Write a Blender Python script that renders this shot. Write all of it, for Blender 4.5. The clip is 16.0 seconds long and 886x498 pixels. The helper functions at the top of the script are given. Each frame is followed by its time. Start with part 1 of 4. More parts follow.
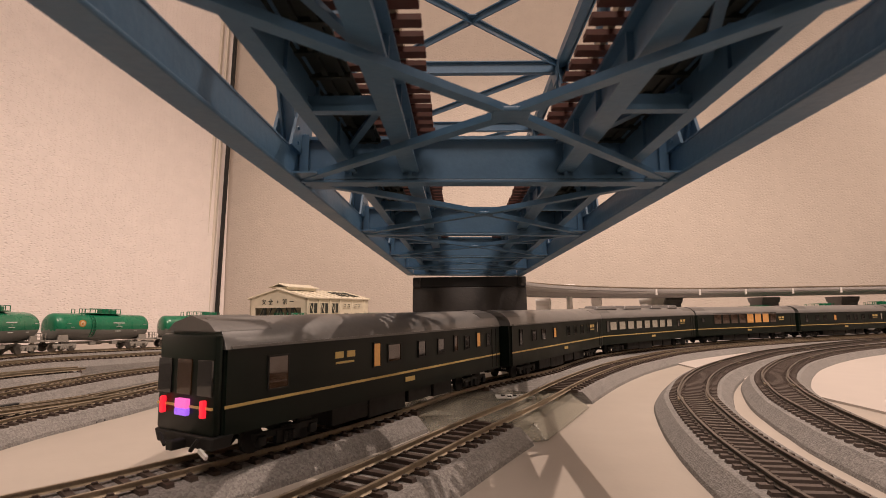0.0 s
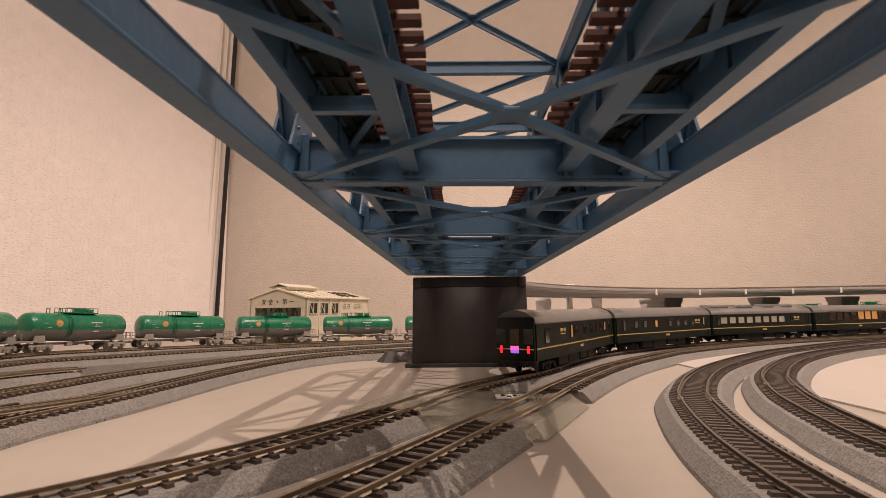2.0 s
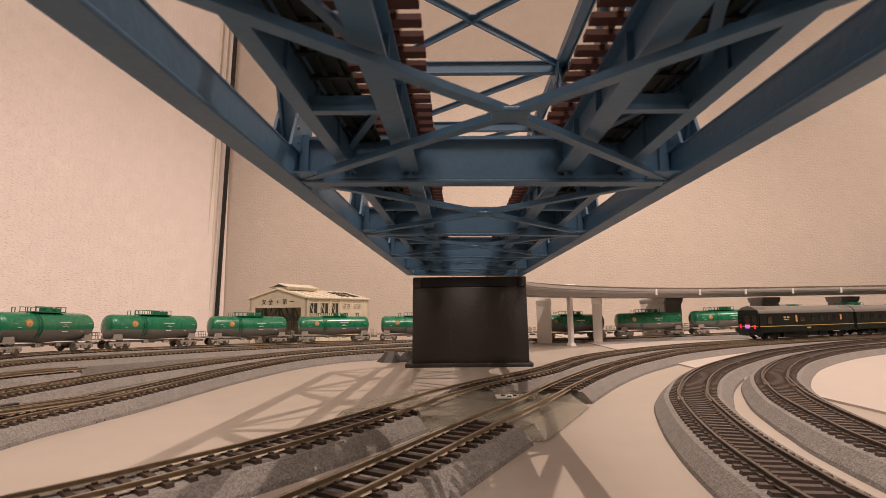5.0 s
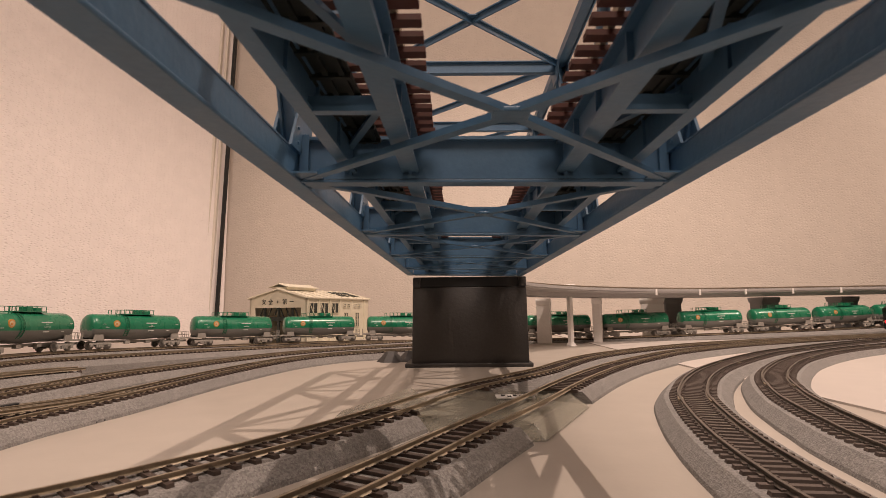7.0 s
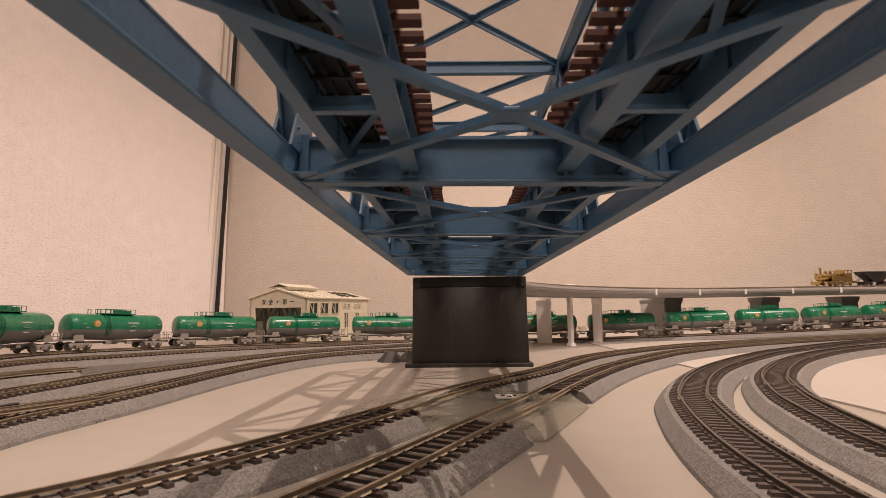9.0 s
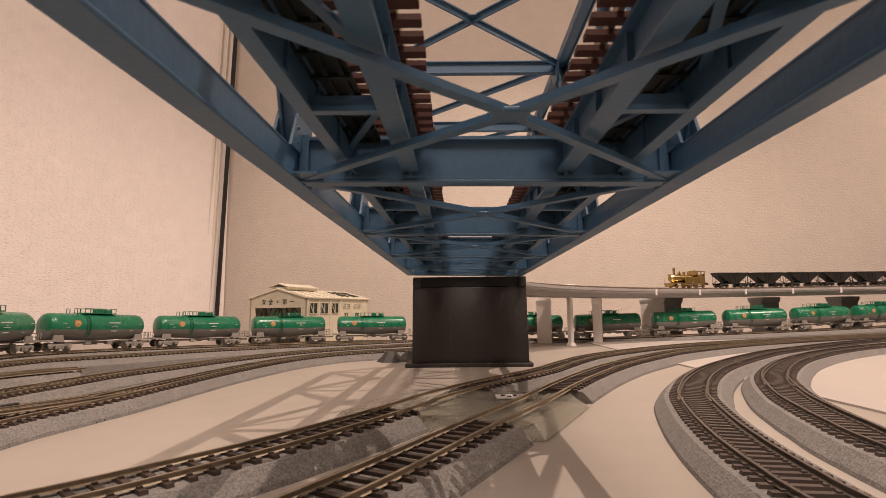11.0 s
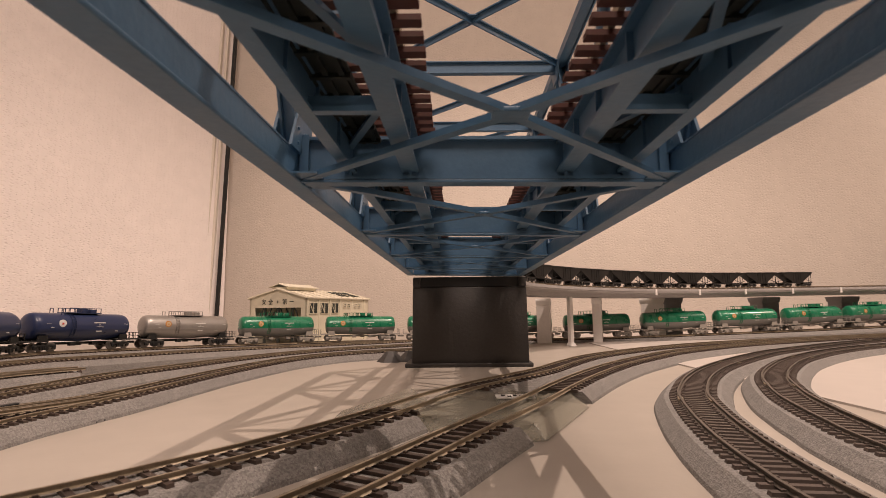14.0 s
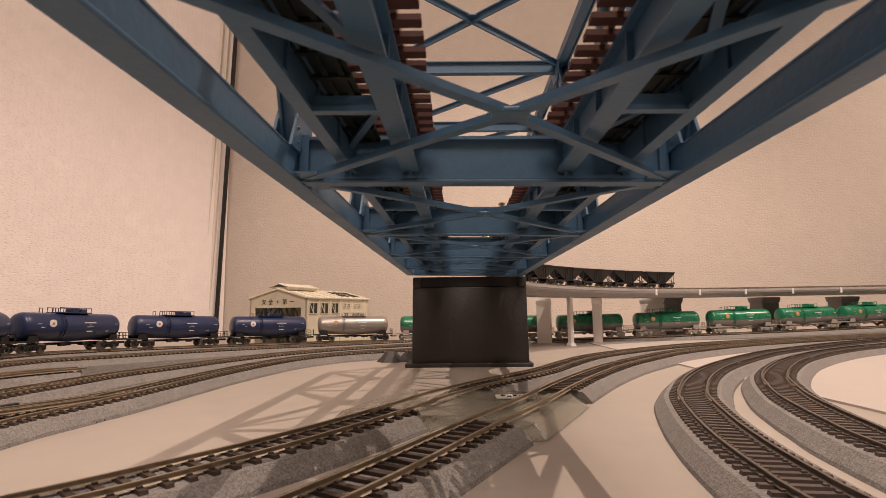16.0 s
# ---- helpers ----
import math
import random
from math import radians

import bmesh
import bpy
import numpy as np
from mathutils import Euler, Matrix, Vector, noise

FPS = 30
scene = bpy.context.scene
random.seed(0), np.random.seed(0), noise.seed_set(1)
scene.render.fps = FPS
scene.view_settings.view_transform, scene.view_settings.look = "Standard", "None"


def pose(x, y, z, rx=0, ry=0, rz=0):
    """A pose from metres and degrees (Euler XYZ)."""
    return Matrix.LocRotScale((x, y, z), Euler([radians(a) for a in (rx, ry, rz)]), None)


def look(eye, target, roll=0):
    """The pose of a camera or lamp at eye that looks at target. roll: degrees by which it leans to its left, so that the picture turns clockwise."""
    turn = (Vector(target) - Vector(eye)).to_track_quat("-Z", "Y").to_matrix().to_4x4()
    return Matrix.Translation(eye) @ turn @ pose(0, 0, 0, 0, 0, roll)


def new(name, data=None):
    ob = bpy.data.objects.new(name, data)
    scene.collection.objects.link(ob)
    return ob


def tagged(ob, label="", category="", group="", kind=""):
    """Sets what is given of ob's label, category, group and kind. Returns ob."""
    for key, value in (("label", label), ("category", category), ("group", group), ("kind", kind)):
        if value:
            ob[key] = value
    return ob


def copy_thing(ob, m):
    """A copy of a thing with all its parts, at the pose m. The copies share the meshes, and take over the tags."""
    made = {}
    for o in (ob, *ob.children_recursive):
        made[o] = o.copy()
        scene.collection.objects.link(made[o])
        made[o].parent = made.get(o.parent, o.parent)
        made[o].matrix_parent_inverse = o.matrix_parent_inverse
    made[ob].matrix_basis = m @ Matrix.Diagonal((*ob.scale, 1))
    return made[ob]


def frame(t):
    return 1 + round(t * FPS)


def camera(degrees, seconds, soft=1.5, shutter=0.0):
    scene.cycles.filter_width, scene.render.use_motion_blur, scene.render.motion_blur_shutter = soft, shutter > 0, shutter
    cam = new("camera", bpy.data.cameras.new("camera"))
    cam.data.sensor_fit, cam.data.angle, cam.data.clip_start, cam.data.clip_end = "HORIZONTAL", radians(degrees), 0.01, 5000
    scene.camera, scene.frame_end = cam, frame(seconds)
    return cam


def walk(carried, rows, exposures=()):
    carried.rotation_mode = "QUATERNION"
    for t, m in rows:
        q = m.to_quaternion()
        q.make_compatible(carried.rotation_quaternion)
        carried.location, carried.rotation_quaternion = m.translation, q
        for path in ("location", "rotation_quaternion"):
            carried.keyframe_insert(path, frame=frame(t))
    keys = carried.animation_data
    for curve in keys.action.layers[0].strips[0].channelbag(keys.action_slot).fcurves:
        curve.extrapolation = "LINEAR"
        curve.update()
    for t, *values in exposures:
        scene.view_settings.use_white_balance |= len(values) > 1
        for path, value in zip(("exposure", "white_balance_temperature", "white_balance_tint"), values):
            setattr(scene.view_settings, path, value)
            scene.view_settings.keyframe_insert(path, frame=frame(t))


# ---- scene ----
cam = camera(83.07, 16.0, 0.7)
cam.data.dof.use_dof, cam.data.dof.focus_distance, cam.data.dof.aperture_fstop = True, 0.5, 44.0
EYE = (0.0, 0.0, 0.068)
VIEW = look(EYE, (0.0, math.cos(radians(6.83)), 0.068 + math.sin(radians(6.83))), -0.69)
walk(cam, [(0.0, VIEW), (16.0, VIEW)])

# ---- light ----
world = bpy.data.worlds.new("room_air")
scene.world = world
world.use_nodes = True
world.node_tree.nodes["Background"].inputs[0].default_value = (1.0, 0.76, 0.64, 1)
world.node_tree.nodes["Background"].inputs[1].default_value = 0.03
scene.view_settings.exposure = 0.0


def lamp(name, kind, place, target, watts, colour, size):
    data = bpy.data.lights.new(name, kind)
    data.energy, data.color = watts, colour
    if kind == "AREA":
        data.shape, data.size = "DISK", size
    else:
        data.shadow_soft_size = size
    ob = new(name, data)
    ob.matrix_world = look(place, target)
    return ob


KEY = (0.36, 0.56, 1.35)
spot = lamp("ceiling_spot", "SPOT", KEY, (0.20, 0.50, 0), 53.0, (1.0, 0.765, 0.635), 0.006)
spot.data.spot_size, spot.data.spot_blend = radians(124), 0.5
side = lamp("side_spot", "SPOT", (1.85, 0.55, 1.45), (1.65, 0.80, 0), 58.0, (1.0, 0.765, 0.635), 0.02)
side.data.spot_size, side.data.spot_blend = radians(120), 0.8
# added soft fill high behind the viewpoint; no lamp is known there
lamp("soft_fill", "AREA", (0.0, -0.55, 1.5), (0.0, 0.6, 0), 20.0, (1.0, 0.775, 0.66), 0.7)


# ---- materials ----
def mat(name, colour, rough=0.5, metal=0.0, vary=0.15, scale=60.0, bump=0.0, bump_scale=400.0, glow=None, power=0.0, alpha=1.0, trans=0.0,
        random_tint=0.0, coat=0.0, stretch=(1, 1, 1)):
    m = bpy.data.materials.new(name)
    m.use_nodes = True
    nt = m.node_tree
    b = nt.nodes["Principled BSDF"]
    tc = nt.nodes.new("ShaderNodeTexCoord")
    mp = nt.nodes.new("ShaderNodeMapping")
    mp.inputs["Scale"].default_value = stretch
    nt.links.new(tc.outputs["Object"], mp.inputs["Vector"])
    big = nt.nodes.new("ShaderNodeTexNoise")
    big.inputs["Scale"].default_value, big.inputs["Detail"].default_value = scale, 5
    fine = nt.nodes.new("ShaderNodeTexNoise")
    fine.inputs["Scale"].default_value, fine.inputs["Detail"].default_value = scale * 11, 3
    for n in (big, fine):
        nt.links.new(mp.outputs[0], n.inputs["Vector"])
    add = nt.nodes.new("ShaderNodeMath")
    add.operation = "ADD"
    nt.links.new(big.outputs["Fac"], add.inputs[0])
    nt.links.new(fine.outputs["Fac"], add.inputs[1])
    last = add
    if random_tint:
        info = nt.nodes.new("ShaderNodeObjectInfo")
        k = nt.nodes.new("ShaderNodeMath")
        k.operation = "MULTIPLY_ADD"
        k.inputs[1].default_value = random_tint
        nt.links.new(info.outputs["Random"], k.inputs[0])
        nt.links.new(add.outputs[0], k.inputs[2])
        last = k
    ramp = nt.nodes.new("ShaderNodeMapRange")
    ramp.inputs["From Min"].default_value, ramp.inputs["From Max"].default_value = 0.6, 1.4 + random_tint
    ramp.inputs["To Min"].default_value, ramp.inputs["To Max"].default_value = 1 - vary, 1 + vary
    nt.links.new(last.outputs[0], ramp.inputs["Value"])
    mix = nt.nodes.new("ShaderNodeVectorMath")
    mix.operation = "SCALE"
    mix.inputs[0].default_value = colour
    nt.links.new(ramp.outputs[0], mix.inputs["Scale"])
    nt.links.new(mix.outputs[0], b.inputs["Base Color"])
    rr = nt.nodes.new("ShaderNodeMapRange")
    rr.inputs["From Min"].default_value, rr.inputs["From Max"].default_value = 0.3, 0.7
    rr.inputs["To Min"].default_value, rr.inputs["To Max"].default_value = max(0, rough - 0.08), min(1, rough + 0.08)
    nt.links.new(big.outputs["Fac"], rr.inputs["Value"])
    nt.links.new(rr.outputs[0], b.inputs["Roughness"])
    b.inputs["Metallic"].default_value = metal
    b.inputs["Transmission Weight"].default_value = trans
    b.inputs["Coat Weight"].default_value = coat
    b.inputs["Alpha"].default_value = alpha
    if bump:
        n = nt.nodes.new("ShaderNodeTexNoise")
        n.inputs["Scale"].default_value, n.inputs["Detail"].default_value = bump_scale, 4
        nt.links.new(mp.outputs[0], n.inputs["Vector"])
        bp = nt.nodes.new("ShaderNodeBump")
        bp.inputs["Strength"].default_value, bp.inputs["Distance"].default_value = bump, 0.001
        nt.links.new(n.outputs["Fac"], bp.inputs["Height"])
        nt.links.new(bp.outputs[0], b.inputs["Normal"])
    if glow:
        b.inputs["Emission Color"].default_value = (*glow, 1)
        b.inputs["Emission Strength"].default_value = power
    return m


def ballast_material(name, dark, light):
    m = mat(name, light, 0.95, bump=0.7, bump_scale=1300, vary=0.3, scale=120)
    nt = m.node_tree
    b = nt.nodes["Principled BSDF"]
    vor = nt.nodes.new("ShaderNodeTexVoronoi")
    vor.inputs["Scale"].default_value = 1300
    tc = nt.nodes["Texture Coordinate"]
    nt.links.new(tc.outputs["Object"], vor.inputs["Vector"])
    big = nt.nodes.new("ShaderNodeTexNoise")
    big.inputs["Scale"].default_value = 70
    nt.links.new(tc.outputs["Object"], big.inputs["Vector"])
    sep = nt.nodes.new("ShaderNodeSeparateColor")
    nt.links.new(vor.outputs["Color"], sep.inputs[0])
    mul = nt.nodes.new("ShaderNodeMath")
    mul.operation = "MULTIPLY_ADD"
    mul.inputs[1].default_value = 0.75
    nt.links.new(sep.outputs[0], mul.inputs[0])
    half = nt.nodes.new("ShaderNodeMath")
    half.operation = "MULTIPLY"
    half.inputs[1].default_value = 0.4
    nt.links.new(big.outputs["Fac"], half.inputs[0])
    nt.links.new(half.outputs[0], mul.inputs[2])
    mix = nt.nodes.new("ShaderNodeMix")
    mix.data_type = "RGBA"
    mix.inputs["A"].default_value, mix.inputs["B"].default_value = (*dark, 1), (*light, 1)
    nt.links.new(mul.outputs[0], mix.inputs["Factor"])
    nt.links.new(mix.outputs["Result"], b.inputs["Base Color"])
    return m


def wallpaper_material(name, colour, strength):
    """Embossed vinyl wallpaper: rows of small shallow pits."""
    m = mat(name, colour, 0.75, vary=0.05, scale=3)
    nt = m.node_tree
    b = nt.nodes["Principled BSDF"]
    tc = nt.nodes["Texture Coordinate"]
    mp = nt.nodes.new("ShaderNodeMapping")
    mp.inputs["Scale"].default_value = (1.0, 1.0, 1.9)
    nt.links.new(tc.outputs["Object"], mp.inputs["Vector"])
    n = nt.nodes.new("ShaderNodeTexVoronoi")
    n.inputs["Scale"].default_value, n.inputs["Randomness"].default_value = 120, 0.7
    nt.links.new(mp.outputs[0], n.inputs["Vector"])
    cr = nt.nodes.new("ShaderNodeMapRange")
    cr.interpolation_type = "SMOOTHSTEP"
    cr.inputs["From Min"].default_value, cr.inputs["From Max"].default_value = 0.12, 0.5
    nt.links.new(n.outputs["Distance"], cr.inputs["Value"])
    bp = nt.nodes.new("ShaderNodeBump")
    bp.inputs["Strength"].default_value, bp.inputs["Distance"].default_value = strength, 0.0025
    nt.links.new(cr.outputs[0], bp.inputs["Height"])
    nt.links.new(bp.outputs[0], b.inputs["Normal"])
    return m


M_TABLE = mat("table_laminate", (0.41, 0.37, 0.325), 0.42, vary=0.06, scale=4, bump=0.05, bump_scale=300)
M_SHEET = mat("white_board", (0.52, 0.475, 0.44), 0.5, vary=0.04, scale=4, bump=0.05, bump_scale=300)
# same emboss; back tan and left pinkish tones also carry the walls' uneven lighting
M_WALL = wallpaper_material("cream_wallpaper_dimmed", (0.60, 0.535, 0.475), 0.28)
M_WALL_LEFT = wallpaper_material("pale_wallpaper_lifted", (0.88, 0.81, 0.78), 0.4)
M_TRIM = mat("cream_trim", (0.72, 0.66, 0.58), 0.4, vary=0.04, scale=5)
M_BLACK = mat("black_gap", (0.01, 0.01, 0.01), 0.7)
M_BALLAST = ballast_material("ballast_grey", (0.13, 0.125, 0.12), (0.30, 0.285, 0.27))
M_TIE = mat("tie_brown_plastic", (0.055, 0.038, 0.03), 0.6, vary=0.25, scale=300, random_tint=0.5)
M_TIE_LIGHT = mat("tie_dusty_brown_plastic", (0.085, 0.065, 0.055), 0.7, vary=0.25, scale=300, random_tint=0.5)
M_RAIL = mat("nickel_rail", (0.36, 0.30, 0.22), 0.45, metal=0.6, vary=0.25, scale=80)
M_RAIL_DARK = mat("blackened_rail", (0.15, 0.13, 0.11), 0.4, metal=0.6, vary=0.25, scale=80)
M_BLUE = mat("bridge_blue", (0.072, 0.160, 0.268), 0.42, vary=0.12, scale=40, bump=0.12, bump_scale=500)
M_BLUE.node_tree.nodes["Principled BSDF"].inputs["Specular IOR Level"].default_value = 0.6
M_REDTIE = mat("bridge_tie_red_brown", (0.085, 0.026, 0.018), 0.65, vary=0.2, scale=200, random_tint=0.4)
M_DARKSTEEL = mat("dark_green_steel", (0.014, 0.020, 0.018), 0.6, vary=0.3, scale=150)
M_PIER = mat("pier_charcoal", (0.045, 0.042, 0.040), 0.6, vary=0.18, scale=30, bump=0.2, bump_scale=300)
M_PIERTOP = mat("bearing_black", (0.012, 0.012, 0.012), 0.4, vary=0.2, scale=80)
M_GREY = mat("viaduct_grey", (0.42, 0.40, 0.39), 0.6, vary=0.1, scale=30, bump=0.1)
M_DARKGREY = mat("viaduct_dark_grey", (0.24, 0.235, 0.24), 0.6, vary=0.1, scale=30, bump=0.1)
M_WHITE = mat("column_white", (0.86, 0.83, 0.80), 0.5, vary=0.05, scale=30)
M_IVORY = mat("shed_ivory", (0.68, 0.63, 0.50), 0.6, vary=0.08, scale=60, bump=0.08)
M_ROOF = mat("shed_roof_cream", (0.76, 0.71, 0.58), 0.6, vary=0.08, scale=60, stretch=(1, 8, 1), bump=0.2, bump_scale=90)
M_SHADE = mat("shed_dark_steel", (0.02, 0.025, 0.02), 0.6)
M_CLEAR = mat("smoked_clear_plastic", (0.40, 0.39, 0.32), 0.15, vary=0.15, scale=50, alpha=0.5)
M_COACH = mat("coach_dark_green", (0.004, 0.009, 0.006), 0.38, vary=0.15, scale=40)
M_COACH.node_tree.nodes["Principled BSDF"].inputs["Specular IOR Level"].default_value = 0.3
M_COACHROOF = mat("coach_roof_silver_grey", (0.20, 0.195, 0.19), 0.38, vary=0.1, scale=40, metal=0.3)
M_ROOFEND = mat("coach_roof_end_grey", (0.12, 0.115, 0.11), 0.45, vary=0.1, scale=40)
M_GOLD = mat("gold_stripe", (0.70, 0.52, 0.20), 0.4, metal=0.2, vary=0.08)
M_GLASS = mat("dark_window_glass", (0.012, 0.012, 0.012), 0.06, vary=0.1, coat=0.6)
M_PALEGLASS = mat("pale_window_curtain", (0.42, 0.40, 0.33), 0.2, vary=0.35, scale=500, coat=0.6)
M_LIT = mat("lit_window", (0.5, 0.25, 0.08), 0.3, glow=(1.0, 0.40, 0.10), power=0.20, vary=0.2)
# dark glass; brown tone and faint glow stand in for warm reflections
M_WARMGLINT = mat("warm_glint_window", (0.026, 0.014, 0.009), 0.08, glow=(1.0, 0.36, 0.10), power=0.010, vary=0.6, scale=120, coat=0.5)
M_TAIL = mat("red_tail_lamp", (0.6, 0.02, 0.02), 0.3, glow=(1.0, 0.02, 0.04), power=1.1)
M_SIGN = mat("pink_violet_sign", (0.5, 0.1, 0.4), 0.3, glow=(1.0, 0.16, 0.55), power=0.85)
M_SIGNB = mat("violet_sign_band", (0.3, 0.1, 0.6), 0.3, glow=(0.40, 0.15, 1.0), power=0.8)
M_UNDER = mat("underframe_black", (0.007, 0.007, 0.0065), 0.6, vary=0.3, scale=200)
M_GREEN = mat("tank_green", (0.012, 0.17, 0.085), 0.28, vary=0.08, scale=60, coat=0.3)
M_TANKGREY = mat("tank_grey", (0.20, 0.20, 0.19), 0.45, vary=0.12, scale=60)
M_BOGIE = mat("bogie_grey", (0.30, 0.28, 0.25), 0.5, vary=0.2, scale=200)
M_WHEEL = mat("wheel_steel", (0.30, 0.28, 0.26), 0.35, metal=0.8, vary=0.2, scale=200)
M_NAVY = mat("tank_navy", (0.018, 0.03, 0.085), 0.35, vary=0.1, scale=60, coat=0.2)
M_SILVER = mat("tank_silver", (0.34, 0.32, 0.30), 0.36, metal=0.5, vary=0.08, scale=60)
M_MARK = mat("white_marking", (0.75, 0.75, 0.72), 0.5)
M_RED = mat("red_marking", (0.55, 0.05, 0.03), 0.5)
M_YELLOW = mat("pale_gold_marking", (0.62, 0.50, 0.33), 0.5)
M_ORANGE = mat("orange_gold_marking", (0.55, 0.24, 0.05), 0.5)
M_BRASS = mat("polished_brass", (0.56, 0.42, 0.19), 0.2, metal=1.0, vary=0.12, scale=120)
M_HOPPER = mat("hopper_black", (0.018, 0.017, 0.016), 0.42, vary=0.25, scale=120)
M_BLACKSTICK = mat("black_plastic", (0.02, 0.02, 0.02), 0.4)
M_CEIL = mat("ceiling_white", (0.75, 0.72, 0.68), 0.8, vary=0.04, scale=3)


# ---- mesh helpers ----
def part(name, bm, material, parent=None, label="", smooth=False):
    me = bpy.data.meshes.new(name)
    bmesh.ops.recalc_face_normals(bm, faces=bm.faces)
    bm.to_mesh(me)
    bm.free()
    if smooth:
        me.polygons.foreach_set("use_smooth", [True] * len(me.polygons))
        me.set_sharp_from_angle(angle=radians(38))
    me.materials.append(material)
    ob = new(name, me)
    ob.parent = parent
    if label:
        tagged(ob, label)
    return ob


def empty(name, m=None):
    ob = new(name)
    if m is not None:
        ob.matrix_basis = m
    return ob


def box(bm, c, s, m=None, taper=1.0, bevel=0.0):
    x, y, z = (v / 2 for v in s)
    vs = []
    for dz in (-z, z):
        k = taper if dz > 0 else 1
        for dx, dy in ((-x, -y), (x, -y), (x, y), (-x, y)):
            p = Vector((c[0] + dx * k, c[1] + dy * k, c[2] + dz))
            vs.append(bm.verts.new(m @ p if m is not None else p))
    fs = [bm.faces.new([vs[i] for i in q]) for q in ((0, 3, 2, 1), (4, 5, 6, 7), (0, 1, 5, 4), (1, 2, 6, 5), (2, 3, 7, 6), (3, 0, 4, 7))]
    if bevel:
        bmesh.ops.bevel(bm, geom=list({e for f in fs for e in f.edges}), offset=bevel, segments=2, affect="EDGES", profile=0.5)


def beam(bm, a, b, w, h, up=(0, 0, 1)):
    """A bar of width w and height h from a to b."""
    a, b = Vector(a), Vector(b)
    d = b - a
    y = d.normalized()
    x = y.cross(Vector(up)).normalized()
    z = x.cross(y)
    m = Matrix((x, y, z)).transposed().to_4x4()
    m.translation = (a + b) / 2
    box(bm, (0, 0, 0), (w, d.length, h), m)


def i_beam(bm, a, b, w, h, t):
    """An I section whose bottom flange lies on the line a to b."""
    up = Vector((0, 0, 1))
    a, b = Vector(a), Vector(b)
    beam(bm, a + up * t / 2, b + up * t / 2, w, t)
    beam(bm, a + up * h / 2, b + up * h / 2, t, h - 2 * t)
    beam(bm, a + up * (h - t / 2), b + up * (h - t / 2), w, t)


def rod(bm, a, b, r, n=8, r2=None):
    a, b = Vector(a), Vector(b)
    d = (b - a).normalized()
    x = d.orthogonal().normalized()
    y = d.cross(x)
    rings = []
    for p, q in ((a, r), (b, r if r2 is None else r2)):
        rings.append([bm.verts.new(p + (x * math.cos(2 * math.pi * i / n) + y * math.sin(2 * math.pi * i / n)) * q) for i in range(n)])
    for i in range(n):
        j = (i + 1) % n
        bm.faces.new((rings[0][i], rings[0][j], rings[1][j], rings[1][i]))
    bm.faces.new(rings[0][::-1])
    bm.faces.new(rings[1])


def prism(bm, pts, a, b):
    """Extrudes the outline pts (y, z) from x = a to x = b."""
    lo = [bm.verts.new((a, y, z)) for y, z in pts]
    hi = [bm.verts.new((b, y, z)) for y, z in pts]
    n = len(pts)
    for i in range(n):
        j = (i + 1) % n
        bm.faces.new((lo[i], lo[j], hi[j], hi[i]))
    bm.faces.new(lo[::-1])
    bm.faces.new(hi)


def spline(pts, step):
    """Catmull-Rom through pts (2 or 3 numbers each), resampled evenly."""
    p = [np.array(q, float) for q in pts]
    p = [2 * p[0] - p[1], *p, 2 * p[-1] - p[-2]]
    dense = []
    for i in range(1, len(p) - 2):
        for k in range(24):
            t = k / 24
            a, b, c, d = p[i - 1:i + 3]
            dense.append(0.5 * (2 * b + (c - a) * t + (2 * a - 5 * b + 4 * c - d) * t * t + (3 * b - a - 3 * c + d) * t ** 3))
    dense.append(p[-2])
    dense = np.array(dense)
    for _ in range(8):
        dense[1:-1] = (dense[:-2] + 2 * dense[1:-1] + dense[2:]) / 4
    s = np.concatenate([[0], np.cumsum(np.linalg.norm(np.diff(dense, axis=0), axis=1))])
    n = max(2, int(round(s[-1] / step)))
    at = np.linspace(0, s[-1], n + 1)
    return np.stack([np.interp(at, s, dense[:, k]) for k in range(dense.shape[1])], 1), at


def frames_of(path):
    tan = np.gradient(path[:, :2], axis=0)
    tan /= np.linalg.norm(tan, axis=1, keepdims=True)
    return tan, np.stack([tan[:, 1], -tan[:, 0]], 1)


def sweep(bm, path, section, floor_z=None):
    """Sweeps section (side, height above the path) along path; a height of None lies on floor_z."""
    tan, side = frames_of(path)
    rings = []
    for p, n in zip(path, side):
        rings.append([bm.verts.new((p[0] + n[0] * a, p[1] + n[1] * a, floor_z if h is None else p[2] + h)) for a, h in section])
    k = len(section)
    for r, q in zip(rings, rings[1:]):
        for i in range(k):
            j = (i + 1) % k
            bm.faces.new((r[i], r[j], q[j], q[i]))
    bm.faces.new(rings[0][::-1])
    bm.faces.new(rings[-1])


# ---- setting ----
def structure(name, bm, material, label, m=None):
    ob = part(name, bm, material)
    if m is not None:
        ob.matrix_basis = m
    return tagged(ob, label, kind="structure")


def wall(name, a, b, z0, z1, thick, material, label):
    bm = bmesh.new()
    beam(bm, (a[0], a[1], (z0 + z1) / 2), (b[0], b[1], (z0 + z1) / 2), thick, z1 - z0)
    return structure(name, bm, material, label)


